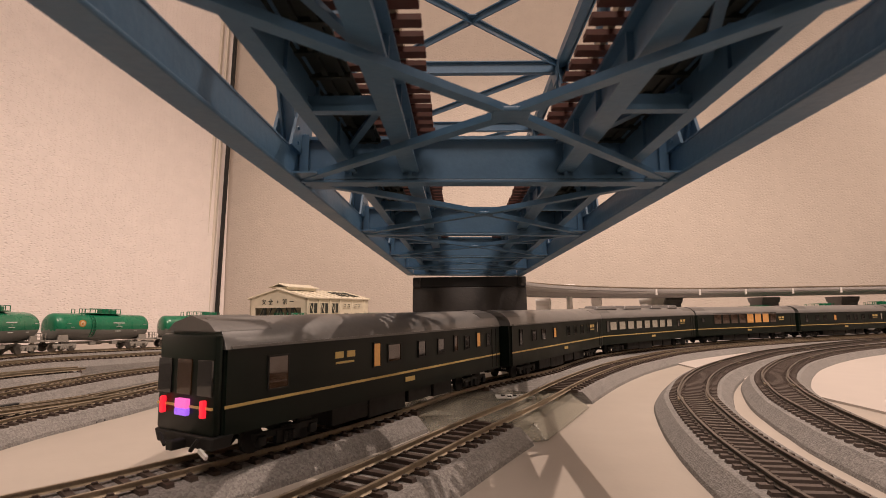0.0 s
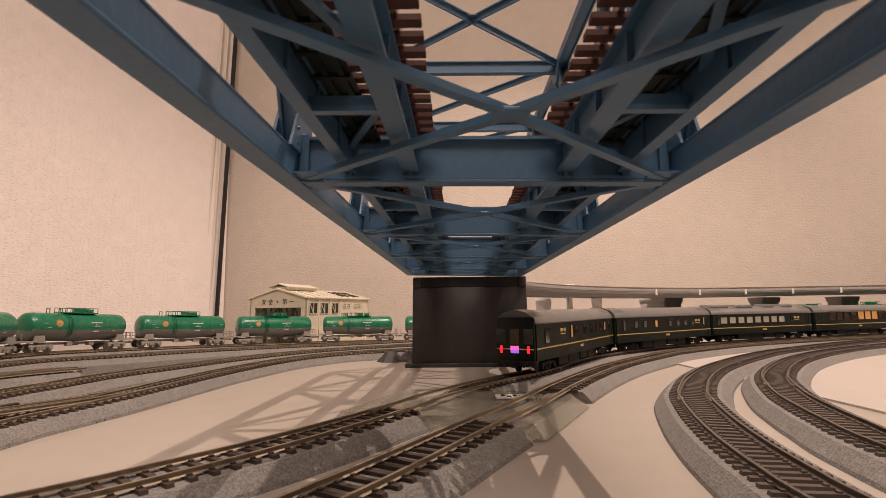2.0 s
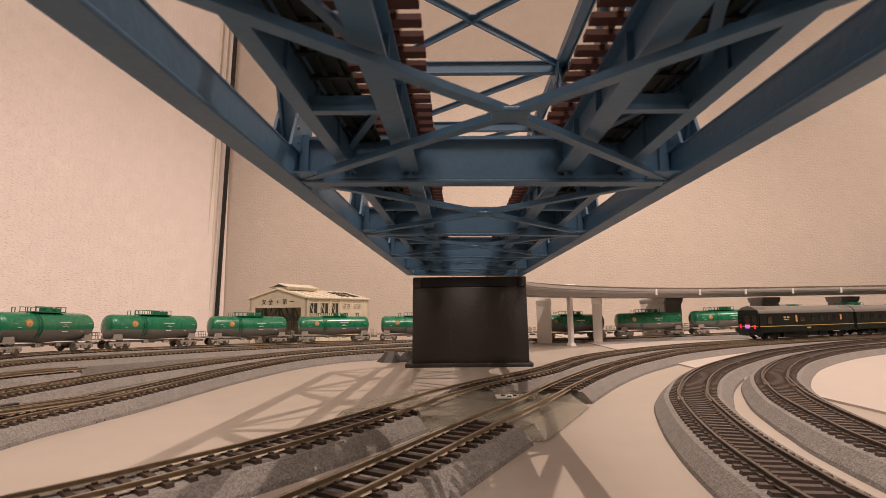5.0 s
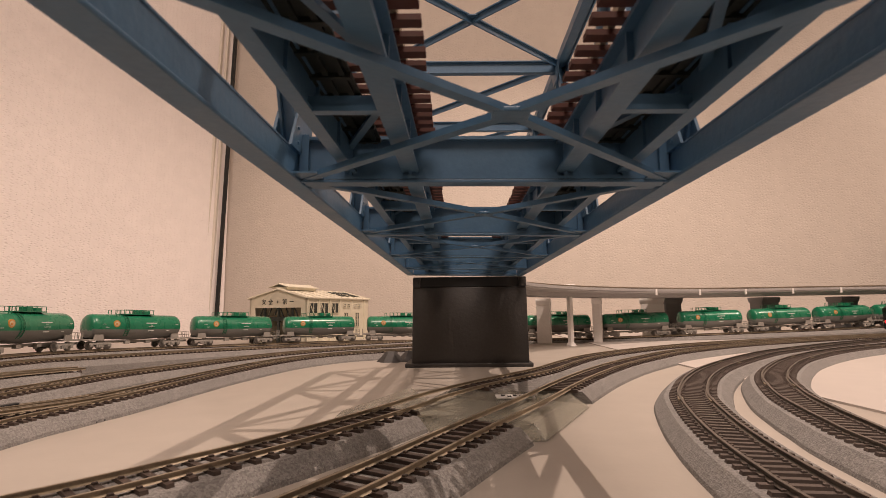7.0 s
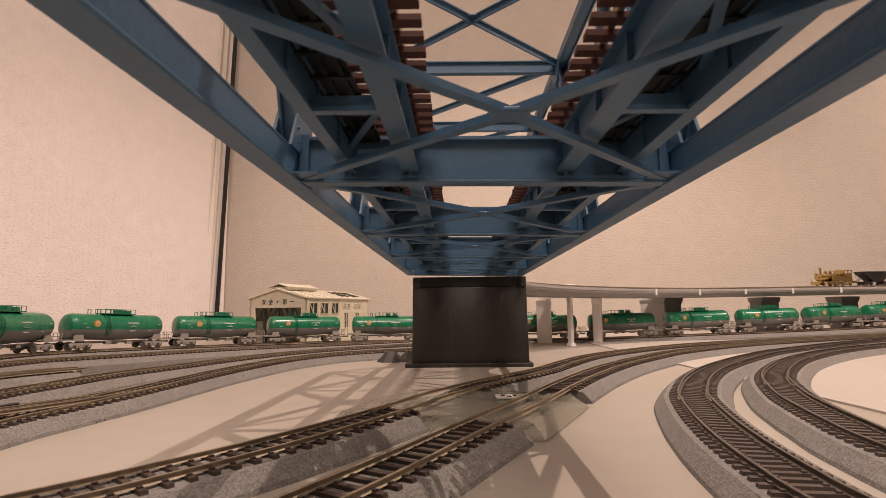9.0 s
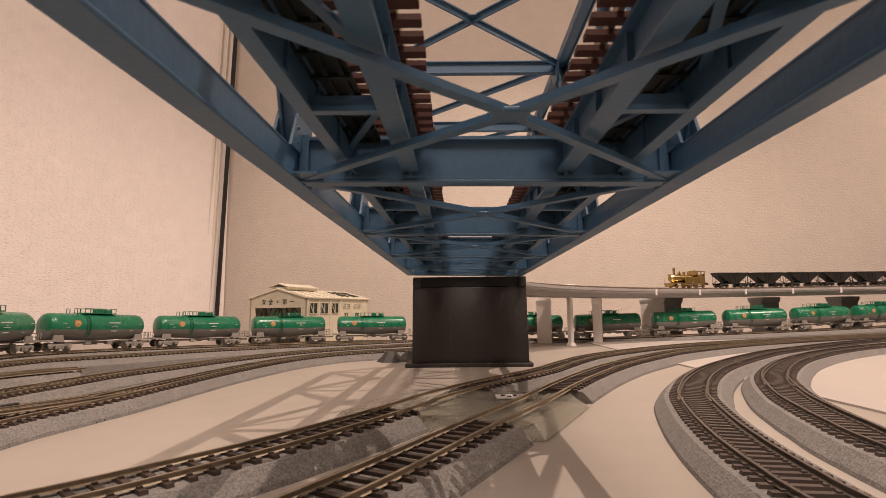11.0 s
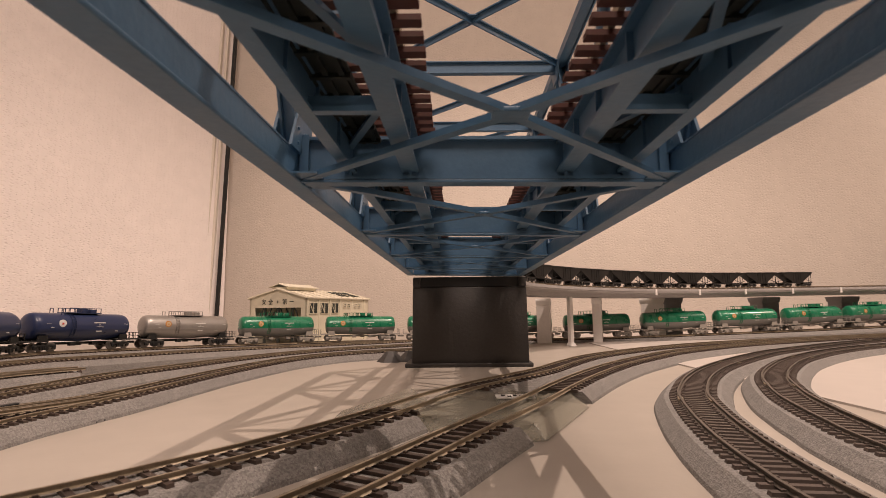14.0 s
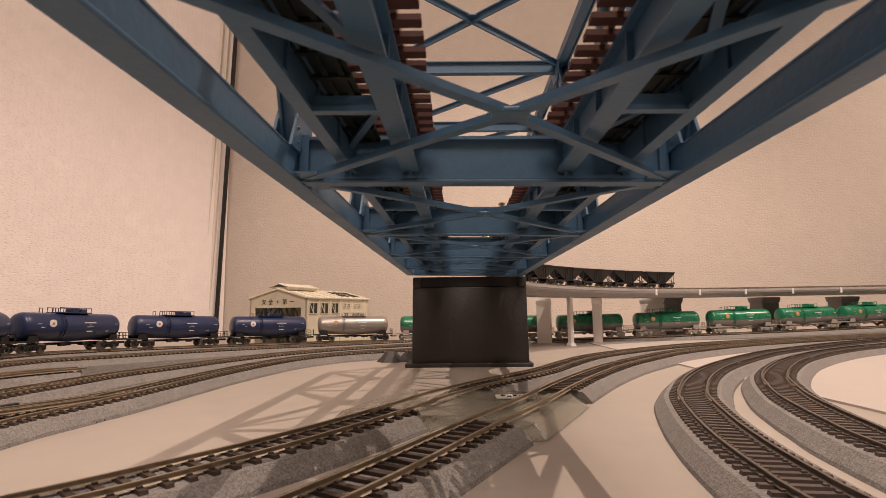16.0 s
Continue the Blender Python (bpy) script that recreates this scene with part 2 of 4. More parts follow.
def setting():
    bm = bmesh.new()
    box(bm, (0.4, 0.35, -0.0125), (4.6, 3.0, 0.025))
    structure("tabletop", bm, M_TABLE, "pale beige laminate tabletop under the model railway")
    bm = bmesh.new()
    box(bm, (1.272, 0.755, 0.0008), (2.0, 1.1, 0.0016))
    structure("baseboard_sheet", bm, M_SHEET, "white board sheet lying on the tabletop")
    corner = (-0.662, 1.50)
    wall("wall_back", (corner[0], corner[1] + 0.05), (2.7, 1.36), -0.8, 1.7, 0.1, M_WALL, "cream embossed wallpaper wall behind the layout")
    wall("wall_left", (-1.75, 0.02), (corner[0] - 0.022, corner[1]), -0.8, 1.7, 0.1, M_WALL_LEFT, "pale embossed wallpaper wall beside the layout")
    wall("wall_front", (-1.9, -1.3), (2.8, -1.3), -0.8, 1.7, 0.1, M_WALL, "cream wallpaper wall facing the layout")
    wall("wall_right", (2.72, -1.3), (2.72, 1.5), -0.8, 1.7, 0.1, M_WALL, "cream wallpaper wall at the end of the layout")
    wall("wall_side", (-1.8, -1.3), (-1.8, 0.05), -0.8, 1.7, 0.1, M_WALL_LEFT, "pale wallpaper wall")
    bm = bmesh.new()
    box(bm, (0.4, 0.1, 1.74), (4.8, 3.2, 0.06))
    structure("ceiling", bm, M_CEIL, "plain white ceiling")
    bm = bmesh.new()
    box(bm, (0.4, 0.1, -0.78), (4.8, 3.2, 0.04))
    structure("floor", bm, M_TABLE, "plain pale floor below the table")
    # dark gap and slim trim where the two walls meet
    lean = 0.028
    bm = bmesh.new()
    beam(bm, (corner[0] + 0.010, corner[1] - 0.058, -0.02), (corner[0] + 0.010 + lean, corner[1] - 0.058, 1.0), 0.0075, 0.012, (0, 1, 0))
    structure("trim_gap", bm, M_BLACK, "narrow black gap between wall panels")
    for k, dx in enumerate((-0.012, -0.026)):
        bm = bmesh.new()
        beam(bm, (corner[0] + dx, corner[1] - 0.060 - 0.01 * k, -0.02), (corner[0] + dx + lean, corner[1] - 0.060 - 0.01 * k, 1.0), 0.007, 0.01, (0, 1, 0))
        structure("trim_strip", bm, M_TRIM, "slim cream trim strip beside the panel gap")


# ---- model tracks ----
H = 0.0115
PATH_A = [(-.27, .035, H), (-.20, .097, H), (-.1335, .1585, H), (-.1010, .1955, H), (-.0691, .2380, H), (-.0309, .3000, H), (-.0028, .3530, H),
          (.0370, .4100, H), (.0898, .476, H), (.134, .549, H), (.1843, .618, H), (.28, .704, H), (.392, .78, H), (.505, .836, H), (.6351, .888, H),
          (.872, .975, H), (1.2, 1.07, H), (1.6, 1.09, H), (2.0, .98, H), (2.2, .6, H), (2.2, -.2, H), (2.2, -1.1, H)]
PATH_B = [(-.13, .02, H), (-.09, .08, H), (-.0451, .1545, H), (-.0201, .1960, H), (.0087, .2470, H), (.0280, .2793, H), (.0569, .328, H),
          (.0922, .392, H), (.1342, .4609, H), (.1844, .5309, H), (.2396, .5939, H), (.302, .6572, H), (.4353, .7518, H), (.6066, .834, H),
          (.8112, .915, H), (1.15, 1.015, H)]
PATH_C = [(.108, -.03, H), (.112, .06, H), (.1163, .1562, H), (.1194, .1815, H), (.1228, .202, H), (.1292, .232, H), (.1413, .2756, H),
          (.1605, .3313, H), (.1760, .3632, H), (.2014, .4081, H), (.2322, .4533, H), (.2637, .493, H), (.3071, .5397, H), (.3573, .5893, H),
          (.4152, .6406, H), (.5285, .7180, H), (.6057, .766, H), (.6958, .814, H), (.95, .93, H)]
PATH_D = [(.165, .03, H), (.176, .14, H), (.1886, .2222, H), (.1976, .2547, H), (.2077, .2871, H), (.2259, .3353, H), (.2605, .4029, H),
          (.2875, .4438, H), (.3269, .4935, H), (.3784, .5494, H), (.4636, .6223, H), (.5559, .684, H), (.6544, .735, H), (.9, .85, H)]
PATH_1 = [(-0.4, -1.12, 0.034), (-0.4, -0.6, 0.034), (-0.405, -0.2, 0.034), (-0.42, 0.1, 0.033), (-0.437, 0.3, 0.03), (-0.4555, 0.45, 0.0268), (-0.4689, 0.5935, 0.0236), (-0.4218, 0.7328, 0.0182),
          (-0.325, 0.858, 0.0135), (-0.187, 0.95, 0.0108), (0.02, 0.984, 0.0088), (0.2551, 1.0023, 0.008), (0.4084, 1.0023, 0.0107), (0.5592, 1.0172, 0.0135), (0.7092, 1.0371, 0.0164),
          (0.8605, 1.067, 0.0193), (1.08, 1.12, 0.0235), (1.4, 1.2, 0.028), (1.9, 1.22, 0.028), (2.3, 1.05, 0.028), (2.5, 0.5, 0.028), (2.5, -0.9, 0.028)]
PATH_2 = [(-.392, .36, .026), (-.400, .43, .0252), (-.404, .4956, .0238), (-.4005, .5363, .022), (-.3833, .5885, .02), (-.3555, .6578, .0178), (-.3146, .7325, .0155),
          (-.2558, .8038, .0133), (-.1801, .8696, .0115), (-.0628, .941, .0115)]
PATH_3 = [(-.300, .29, .0165), (-.304, .3504, .016), (-.3048, .402, .0148), (-.3033, .4674, .0136), (-.2837, .549, .0122), (-.2640, .6160, .0115),
          (-.2213, .6961, .0115), (-.1586, .7663, .0115), (-.0557, .8343, .0115), (.03, .87, .0115)]
PATH_4 = [(-.249, .22, H), (-.2468, .2861, H), (-.2435, .3046, H), (-.2395, .3278, H), (-.2330, .3666, H), (-.2262, .4387, H),
          (-.217, .5071, H), (-.1926, .6064, H), (-.1417, .685, H), (-.0494, .7387, H), (.03, .775, H)]
PATH_S = [(-.362, .37, .0215), (-.356, .409, .021), (-.350, .4293, .0205), (-.343, .4513, .02), (-.3315, .4628, .0195)]
BED = [(-.0245, None), (-.0238, -.0095), (-.0176, -.0035), (.0176, -.0035), (.0238, -.0095), (.0245, None)]
RAIL = [(-.0013, -.0022), (-.0003, -.0017), (-.0003, -.0006), (-.00065, -.0005), (-.00065, 0), (.00065, 0), (.00065, -.0005), (.0003, -.0006), (.0003, -.0017), (.0013, -.0022)]
TIE_MESH = {}


def tie_mesh(material):
    if material not in TIE_MESH:
        bm = bmesh.new()
        box(bm, (0, 0, -.0032), (.030, .0028, .0022), taper=0.96)
        for x in (-.0105, -.006, .006, .0105):
            box(bm, (x, 0, -.0018), (.0016, .0016, .0008))
        me = bpy.data.meshes.new("tie")
        bm.to_mesh(me)
        bm.free()
        me.materials.append(material)
        TIE_MESH[material] = me
    return TIE_MESH[material]


def railway_track(name, pts, label, single_ties=True, bed=True, gaps=(), pitch=0.0082, tie=None, rail=None):
    """A sectional track: roadbed, two rails and ties. gaps: stretches (y from, y to) with no roadbed and no ties."""
    path, s = spline(pts, 0.006)
    thing = tagged(empty(name), label, "model track", "tracks on the table")
    if bed:
        keep = np.array([not any(a < p[1] < b for a, b in gaps) for p in path])
        i = 0
        while i < len(path):
            if not keep[i]:
                i += 1
                continue
            j = i
            while j < len(path) and keep[j]:
                j += 1
            if j - i > 2:
                bm = bmesh.new()
                sweep(bm, path[i:j], BED, 0.0)
                part("roadbed", bm, M_BALLAST, thing, "grey speckled ballast roadbed")
            i = j
    tan, side = frames_of(path)
    for k in (-1, 1):
        bm = bmesh.new()
        sweep(bm, path, [(k * .0088 + a, h) for a, h in RAIL])
        part("rail", bm, rail or M_RAIL, thing, "dull nickel rail")
    joined = None if single_ties else bmesh.new()
    for d in np.arange(0.004, s[-1], pitch):
        p = [np.interp(d, s, path[:, k]) for k in range(3)]
        if any(a < p[1] < b for a, b in gaps):
            continue
        i = min(int(np.searchsorted(s, d)), len(tan) - 1)
        m = Matrix.Translation(p) @ Matrix.Rotation(math.atan2(side[i][1], side[i][0]), 4, "Z")
        if single_ties:
            ob = new("tie", tie_mesh(tie or M_TIE))
            ob.parent = thing
            ob.matrix_basis = m
        else:
            box(joined, (0, 0, -.0032), (.030, .0028, .0022), m)
    if joined:
        ob = part("tie_bed", joined, M_TIE, thing)
        tagged(ob, kind="stuff")
    # rail joiners at the section ends
    for d in np.arange(0.11, s[-1], 0.246):
        p = Vector([np.interp(d, s, path[:, k]) for k in range(3)])
        if any(a < p[1] < b for a, b in gaps):
            continue
        i = min(int(np.searchsorted(s, d)), len(tan) - 1)
        m = Matrix.Translation(p) @ Matrix.Rotation(math.atan2(side[i][1], side[i][0]), 4, "Z")
        for k in (-1, 1):
            bm = bmesh.new()
            box(bm, (k * .0088, 0, -.0016), (.003, .011, .0016), m)
            part("rail_joiner", bm, M_RAIL, thing)
    return thing


def turnout(name, pts, label):
    """Diverging rails of a turnout, lying on the neighbouring roadbeds."""
    path, s = spline(pts, 0.006)
    thing = tagged(empty(name), label, "model track", "tracks on the table")
    for k in (-1, 1):
        bm = bmesh.new()
        sweep(bm, path, [(k * .0088 + a, h) for a, h in RAIL])
        part("rail", bm, M_RAIL, thing, "dull nickel rail")
    for q in (.004, -.004):
        bm = bmesh.new()
        sweep(bm, path[len(path) // 2:], [(q + a, h) for a, h in RAIL])
        part("guard_rail", bm, M_RAIL, thing)
    return thing


def tracks():
    turnout("turnout", [(-.2262, .4387, H), (-.2318, .39, H), (-.2400, .345, .0125), (-.2520, .305, .014), (-.268, .27, .015)], "diverging turnout rails between two yard tracks")
    turnout("turnout", [(-.3315, .4628, .0196), (-.3405, .44, .0203), (-.349, .415, .021), (-.357, .38, .0216)], "short turnout rails at the siding")
    gap_a, gap_b = [(.305, .385)], [(.272, .372)]
    railway_track("main_track", PATH_A, "brown-tied model track on grey ballast roadbed", gaps=gap_a)
    railway_track("main_track", PATH_B, "brown-tied model track on grey ballast roadbed beside another", gaps=gap_b)
    railway_track("loop_track", PATH_C, "curved model track on grey ballast roadbed", pitch=.0066, tie=M_TIE_LIGHT, rail=M_RAIL_DARK)
    railway_track("loop_track", PATH_D, "tighter curved model track on grey ballast roadbed", pitch=.0066, tie=M_TIE_LIGHT, rail=M_RAIL_DARK)
    railway_track("yard_track", PATH_1, "model track on grey ballast under the tank wagons", single_ties=False, pitch=.0064)
    railway_track("yard_track", PATH_2, "model track on grey ballast beside the tank wagons", pitch=.0064)
    railway_track("yard_track", PATH_3, "model track on grey ballast in the yard", pitch=.0064)
    railway_track("yard_track", PATH_4, "model track on grey ballast along the yard edge", pitch=.0064)
    railway_track("siding_stub", PATH_S, "short dead-end model track on grey ballast", pitch=.0064)


# ---- bridge ----
NODES = [-.1797, -.0646, .0504, .1654, .2804, .3955, .5107, .5985]
BRIDGE_AT = pose(0.0087, 0, 0.1105, -0.33, 1.08, -1.64)
HALF, TOP, MID = .0648, .1345, .0037
INNER, OUTER = (-.0242, .0278), (-.0444, .0470)
TRACK_X = (-.0300, .0330)


def bridge():
    thing = tagged(empty("truss_bridge", BRIDGE_AT), "blue plastic double-track through truss bridge on dark piers", "bridge")
    y0, y1 = NODES[0], NODES[-1]
    length, centre = y1 - y0, (y0 + y1) / 2
    peaks = [(a + b) / 2 + .004 for a, b in zip(NODES, NODES[1:])]
    for k in (-1, 1):
        x = k * HALF
        bm = bmesh.new()
        box(bm, (x, centre, .0006), (.0076, length, .0012), bevel=.0003)
        part("chord_bottom_flange", bm, M_BLUE, thing)
        bm = bmesh.new()
        box(bm, (x, centre, .0054), (.0052, length, .0084))
        part("chord_web", bm, M_BLUE, thing)
        bm = bmesh.new()
        box(bm, (x, centre, .0100), (.0056, length, .0008), bevel=.0002)
        part("chord_top_flange", bm, M_BLUE, thing)
        bm = bmesh.new()
        box(bm, (x, (peaks[0] + peaks[-1]) / 2, TOP), (.0062, peaks[-1] - peaks[0], .0075), bevel=.0006)
        part("top_chord", bm, M_BLUE, thing)
        for dx in (-.0034, .0034):
            bm = bmesh.new()
            box(bm, (x + dx, (peaks[0] + peaks[-1]) / 2, TOP - .0030), (.0008, peaks[-1] - peaks[0], .0036))
            part("top_chord_flange", bm, M_BLUE, thing)
        for y in NODES[1:-1]:
            # bolted node plates over the chord, and the slot where the floor beam hangs
            bm = bmesh.new()
            for dx in (-.0032, .0032):
                prism(bm, [(y - .013, .0100), (y + .013, .0100), (y + .007, .0235), (y - .007, .0235)], x + dx - .0005, x + dx + .0005)
            for dy in (-.007, 0, .007):
                for dz in (.0125, .0175):
                    rod(bm, (x - k * .0037, y + dy, dz), (x - k * .0042, y + dy, dz), .0006, 6)
            part("gusset_plate", bm, M_BLUE, thing)
            bm = bmesh.new()
            box(bm, (x - k * .0046, y - .0022, .0085), (.0030, .0012, .0165))
            box(bm, (x - k * .0046, y + .0022, .0085), (.0030, .0012, .0165))
            part("hanger", bm, M_BLUE, thing)
        for y in peaks:
            bm = bmesh.new()
            for dx in (-.0036, .0036):
                prism(bm, [(y - .012, TOP - .004), (y + .012, TOP - .004), (y + .006, TOP - .015), (y - .006, TOP - .015)], x + dx - .0005, x + dx + .0005)
            part("gusset_plate", bm, M_BLUE, thing)
        for i, y in enumerate(peaks):
            for q in (NODES[i], NODES[i + 1]):
                bm = bmesh.new()
                for dx in (-.0022, .0022):
                    beam(bm, (x + dx, q, .009), (x + dx, y, TOP - .002), .0056, .0009, (1, 0, 0))
                beam(bm, (x, q, .009), (x, y, TOP - .002), .0009, .0042, (1, 0, 0))
                part("diagonal", bm, M_BLUE, thing)
    for y in NODES:
        bm = bmesh.new()
        i_beam(bm, (-HALF + .003, y, .0014), (HALF - .003, y, .0014), .0050, .0148, .0011)
        for x in (*INNER, *OUTER):
            box(bm, (x, y, .0085), (.0010, .0046, .0118))
        part("floor_beam", bm, M_BLUE, thing)
        bm = bmesh.new()
        box(bm, (0, y, .0006), (2 * HALF - .009, .0058, .0010), bevel=.0002)
        part("beam_flange", bm, M_BLUE, thing)
    for x in (*INNER, *OUTER):
        wide = .0056 if x in INNER else .0038
        for a, b in zip(NODES, NODES[1:]):
            bm = bmesh.new()
            i_beam(bm, (x, a + .0008, .0040), (x, b - .0008, .0040), wide, .0108, .0010)
            for y in np.linspace(a, b, 6)[1:-1]:
                box(bm, (x, y, .0095), (wide * .7, .0009, .0088))
            part("stringer", bm, M_BLUE, thing)
    pairs = ((OUTER[0], INNER[0]), (INNER[1], OUTER[1]))
    for a, b in zip(NODES, NODES[1:]):
        mid = (a + b) / 2
        for l, r in pairs:
            bm = bmesh.new()
            beam(bm, (l, mid + .0055, .0048), (r, mid + .0055, .0048), .0026, .0014)
            beam(bm, (l, mid + .0055, .0068), (r, mid + .0055, .0068), .0010, .0028)
            part("stringer_strut", bm, M_BLUE, thing)
            for p, q in (((l, a + .004), (r, mid)), ((r, mid + .01), (l, b - .004))):
                bm = bmesh.new()
                beam(bm, (*p, .0118), (*q, .0118), .0022, .0012)
                part("stringer_brace", bm, M_BLUE, thing)
        for q in ((-HALF, a), (HALF, a), (-HALF, b), (HALF, b)):
            bm = bmesh.new()
            beam(bm, (q[0] * .955, q[1], .0012), (MID, mid, .0012), .0029, .0008)
            beam(bm, (q[0] * .955, q[1], .0024), (MID, mid, .0024), .0008, .0016)
            part("lateral_brace", bm, M_BLUE, thing)
        bm = bmesh.new()
        box(bm, (MID, mid, .0013), (.0085, .0070, .0012), bevel=.0003)
        part("brace_plate", bm, M_BLUE, thing)
        for k in (-1, 1):
            for q, d in ((a, 1), (b, -1)):
                bm = bmesh.new()
                prism(bm, [(q, .0011), (q + d * .011, .0011), (q + d * .011, .0017), (q, .0017)], k * (HALF - .0115), k * (HALF - .003))
                part("corner_plate", bm, M_BLUE, thing)
    for i, y in enumerate(peaks):
        bm = bmesh.new()
        box(bm, (0, y, TOP + .001), (2 * HALF - .006, .0046, .0010), bevel=.0002)
        box(bm, (0, y, TOP - .0030), (2 * HALF - .006, .0010, .0075))
        box(bm, (0, y, TOP - .0072), (2 * HALF - .006, .0046, .0010), bevel=.0002)
        part("top_strut", bm, M_BLUE, thing)
        if i < len(peaks) - 1:
            b = peaks[i + 1]
            for s in (-1, 1):
                bm = bmesh.new()
                beam(bm, (-s * HALF, y, TOP), (s * HALF, b, TOP), .0036, .0008)
                beam(bm, (-s * HALF, y, TOP - .0022), (s * HALF, b, TOP - .0022), .0009, .0036)
                part("top_brace", bm, M_BLUE, thing)
            bm = bmesh.new()
            box(bm, (0, (y + b) / 2, TOP - .0006), (.009, .009, .0008))
            part("brace_plate", bm, M_BLUE, thing)
    # dark walkway gratings beside the ties, over the outer stringers
    for l, r in ((OUTER[0] - .0015, OUTER[0] + .0105), (OUTER[1] - .0105, OUTER[1] + .0015)):
        for a, b in zip(NODES, NODES[1:]):
            bm = bmesh.new()
            box(bm, ((l + r) / 2, (a + b) / 2, .0144), (r - l, b - a - .006, .0006))
            for q in range(3):
                box(bm, (l + .002 + (r - l - .004) * q / 2, (a + b) / 2, .0137), (.0014, b - a - .006, .0009))
            for y in np.arange(a + .006, b - .003, .0115):
                box(bm, ((l + r) / 2, y, .0135), (r - l, .0016, .0012))
            part("grating", bm, M_DARKSTEEL, thing, "dark steel grating")
    bm = bmesh.new()
    box(bm, (0, 0, 0), (.0285, .0031, .0013))
    me = bpy.data.meshes.new("bridge_tie")
    bm.to_mesh(me)
    bm.free()
    me.materials.append(M_REDTIE)
    for x in TRACK_X:
        for y in np.arange(NODES[0] + .004, NODES[-1], .0063):
            ob = new("bridge_tie", me)
            ob.parent = thing
            ob.matrix_basis = pose(x + random.uniform(-.0003, .0003), y, .0162, 0, 0, random.uniform(-.6, .6))
        for dx in (-.0088, .0088):
            bm = bmesh.new()
            box(bm, (x + dx, centre, .0180), (.0014, length, .0022))
            part("rail", bm, M_RAIL, thing)
    return thing


def pier(y, label):
    """A dark pier with a black bearing head under the bridge's end."""
    at = BRIDGE_AT @ Matrix.Translation((.0052, y, 0))
    x, yy, z = at.translation
    thing = tagged(empty("bridge_pier", pose(x, yy, 0, 0, 0, -1.8)), label, "pier", "piers under the bridge")
    h = z - .0004
    bm = bmesh.new()
    box(bm, (0, 0, h * .44), (.138, .056, h * .88), taper=.985, bevel=.0012)
    part("shaft", bm, M_PIER, thing, smooth=True)
    bm = bmesh.new()
    box(bm, (-.002, 0, .0022), (.150, .066, .0044), bevel=.0008)
    part("base_flange", bm, M_PIER, thing)
    bm = bmesh.new()
    box(bm, (0, .001, h * .94), (.134, .053, h * .12 - .0004), bevel=.0008)
    part("bearing_head", bm, M_PIERTOP, thing, "glossy black bearing head")
    for k in (-1, 1):
        bm = bmesh.new()
        box(bm, (k * .063, -.024, h * .935), (.009, .012, h * .11), bevel=.0006)
        rod(bm, (k * .063, -.0295, h * .95), (k * .063, -.0315, h * .95), .0018, 10)
        part("bearing_shoe", bm, M_PIER, thing)
    return thing


# ---- viaduct ----
DECK = [(.034, .645, .110), (.055, .72, .1095), (.10, .80, .108), (.19, .88, .1055), (.33, .965, .1038), (.47, 1.03, .1038), (.62, 1.075, .1050),
        (.79, 1.11, .1068), (1.0, 1.145, .1085), (1.3, 1.18, .110), (1.8, 1.2, .110), (2.3, 1.1, .110), (2.45, .5, .110), (2.45, -.9, .110)]


def viaduct():
    path, s = spline(DECK, 0.02)
    thing = tagged(empty("viaduct"), "grey elevated railway deck curving along the wall", "viaduct")
    bm = bmesh.new()
    sweep(bm, path, [(-.056, -.006), (-.056, -.0105), (-.046, -.0125), (.046, -.0125), (.056, -.0105), (.056, -.006)])
    part("deck", bm, M_GREY, thing)
    for k in (-1, 1):
        bm = bmesh.new()
        sweep(bm, path, [(k * .056 - .0012, -.0035), (k * .056 - .0012, -.008), (k * .056 + .0012, -.008), (k * .056 + .0012, -.0035)])
        part("kerb", bm, M_GREY, thing)
        bm = bmesh.new()
        sweep(bm, path, [(k * .030 - .0035, -.0127), (k * .030 - .003, -.019), (k * .030 + .003, -.019), (k * .030 + .0035, -.0127)])
        part("girder", bm, M_GREY, thing)
        for r in (-.0088, .0088):
            bm = bmesh.new()
            sweep(bm, path, [(k * .031 + r + a, h) for a, h in RAIL])
            part("rail", bm, M_RAIL, thing)
    joined = bmesh.new()
    tan, side = frames_of(path)
    for d in np.arange(0.004, s[-1], 0.0088):
        p = [np.interp(d, s, path[:, k]) for k in range(3)]
        i = min(int(np.searchsorted(s, d)), len(tan) - 1)
        m = Matrix.Translation(p) @ Matrix.Rotation(math.atan2(side[i][1], side[i][0]), 4, "Z")
        for k in (-1, 1):
            box(joined, (k * .031, 0, -.004), (.030, .003, .0036), m)
    tagged(part("tie_bed", joined, M_TIE, thing), kind="stuff")
    for d in np.arange(0.5, s[-1], 0.12):
        p = [np.interp(d, s, path[:, k]) for k in range(3)]
        i = min(int(np.searchsorted(s, d)), len(tan) - 1)
        m = Matrix.Translation(p) @ Matrix.Rotation(math.atan2(side[i][1], side[i][0]), 4, "Z")
        bm = bmesh.new()
        box(bm, (.0578, 0, -.0095), (.0022, .0035, .011), m)
        part("joint_bracket", bm, M_WHITE, thing)
    return thing


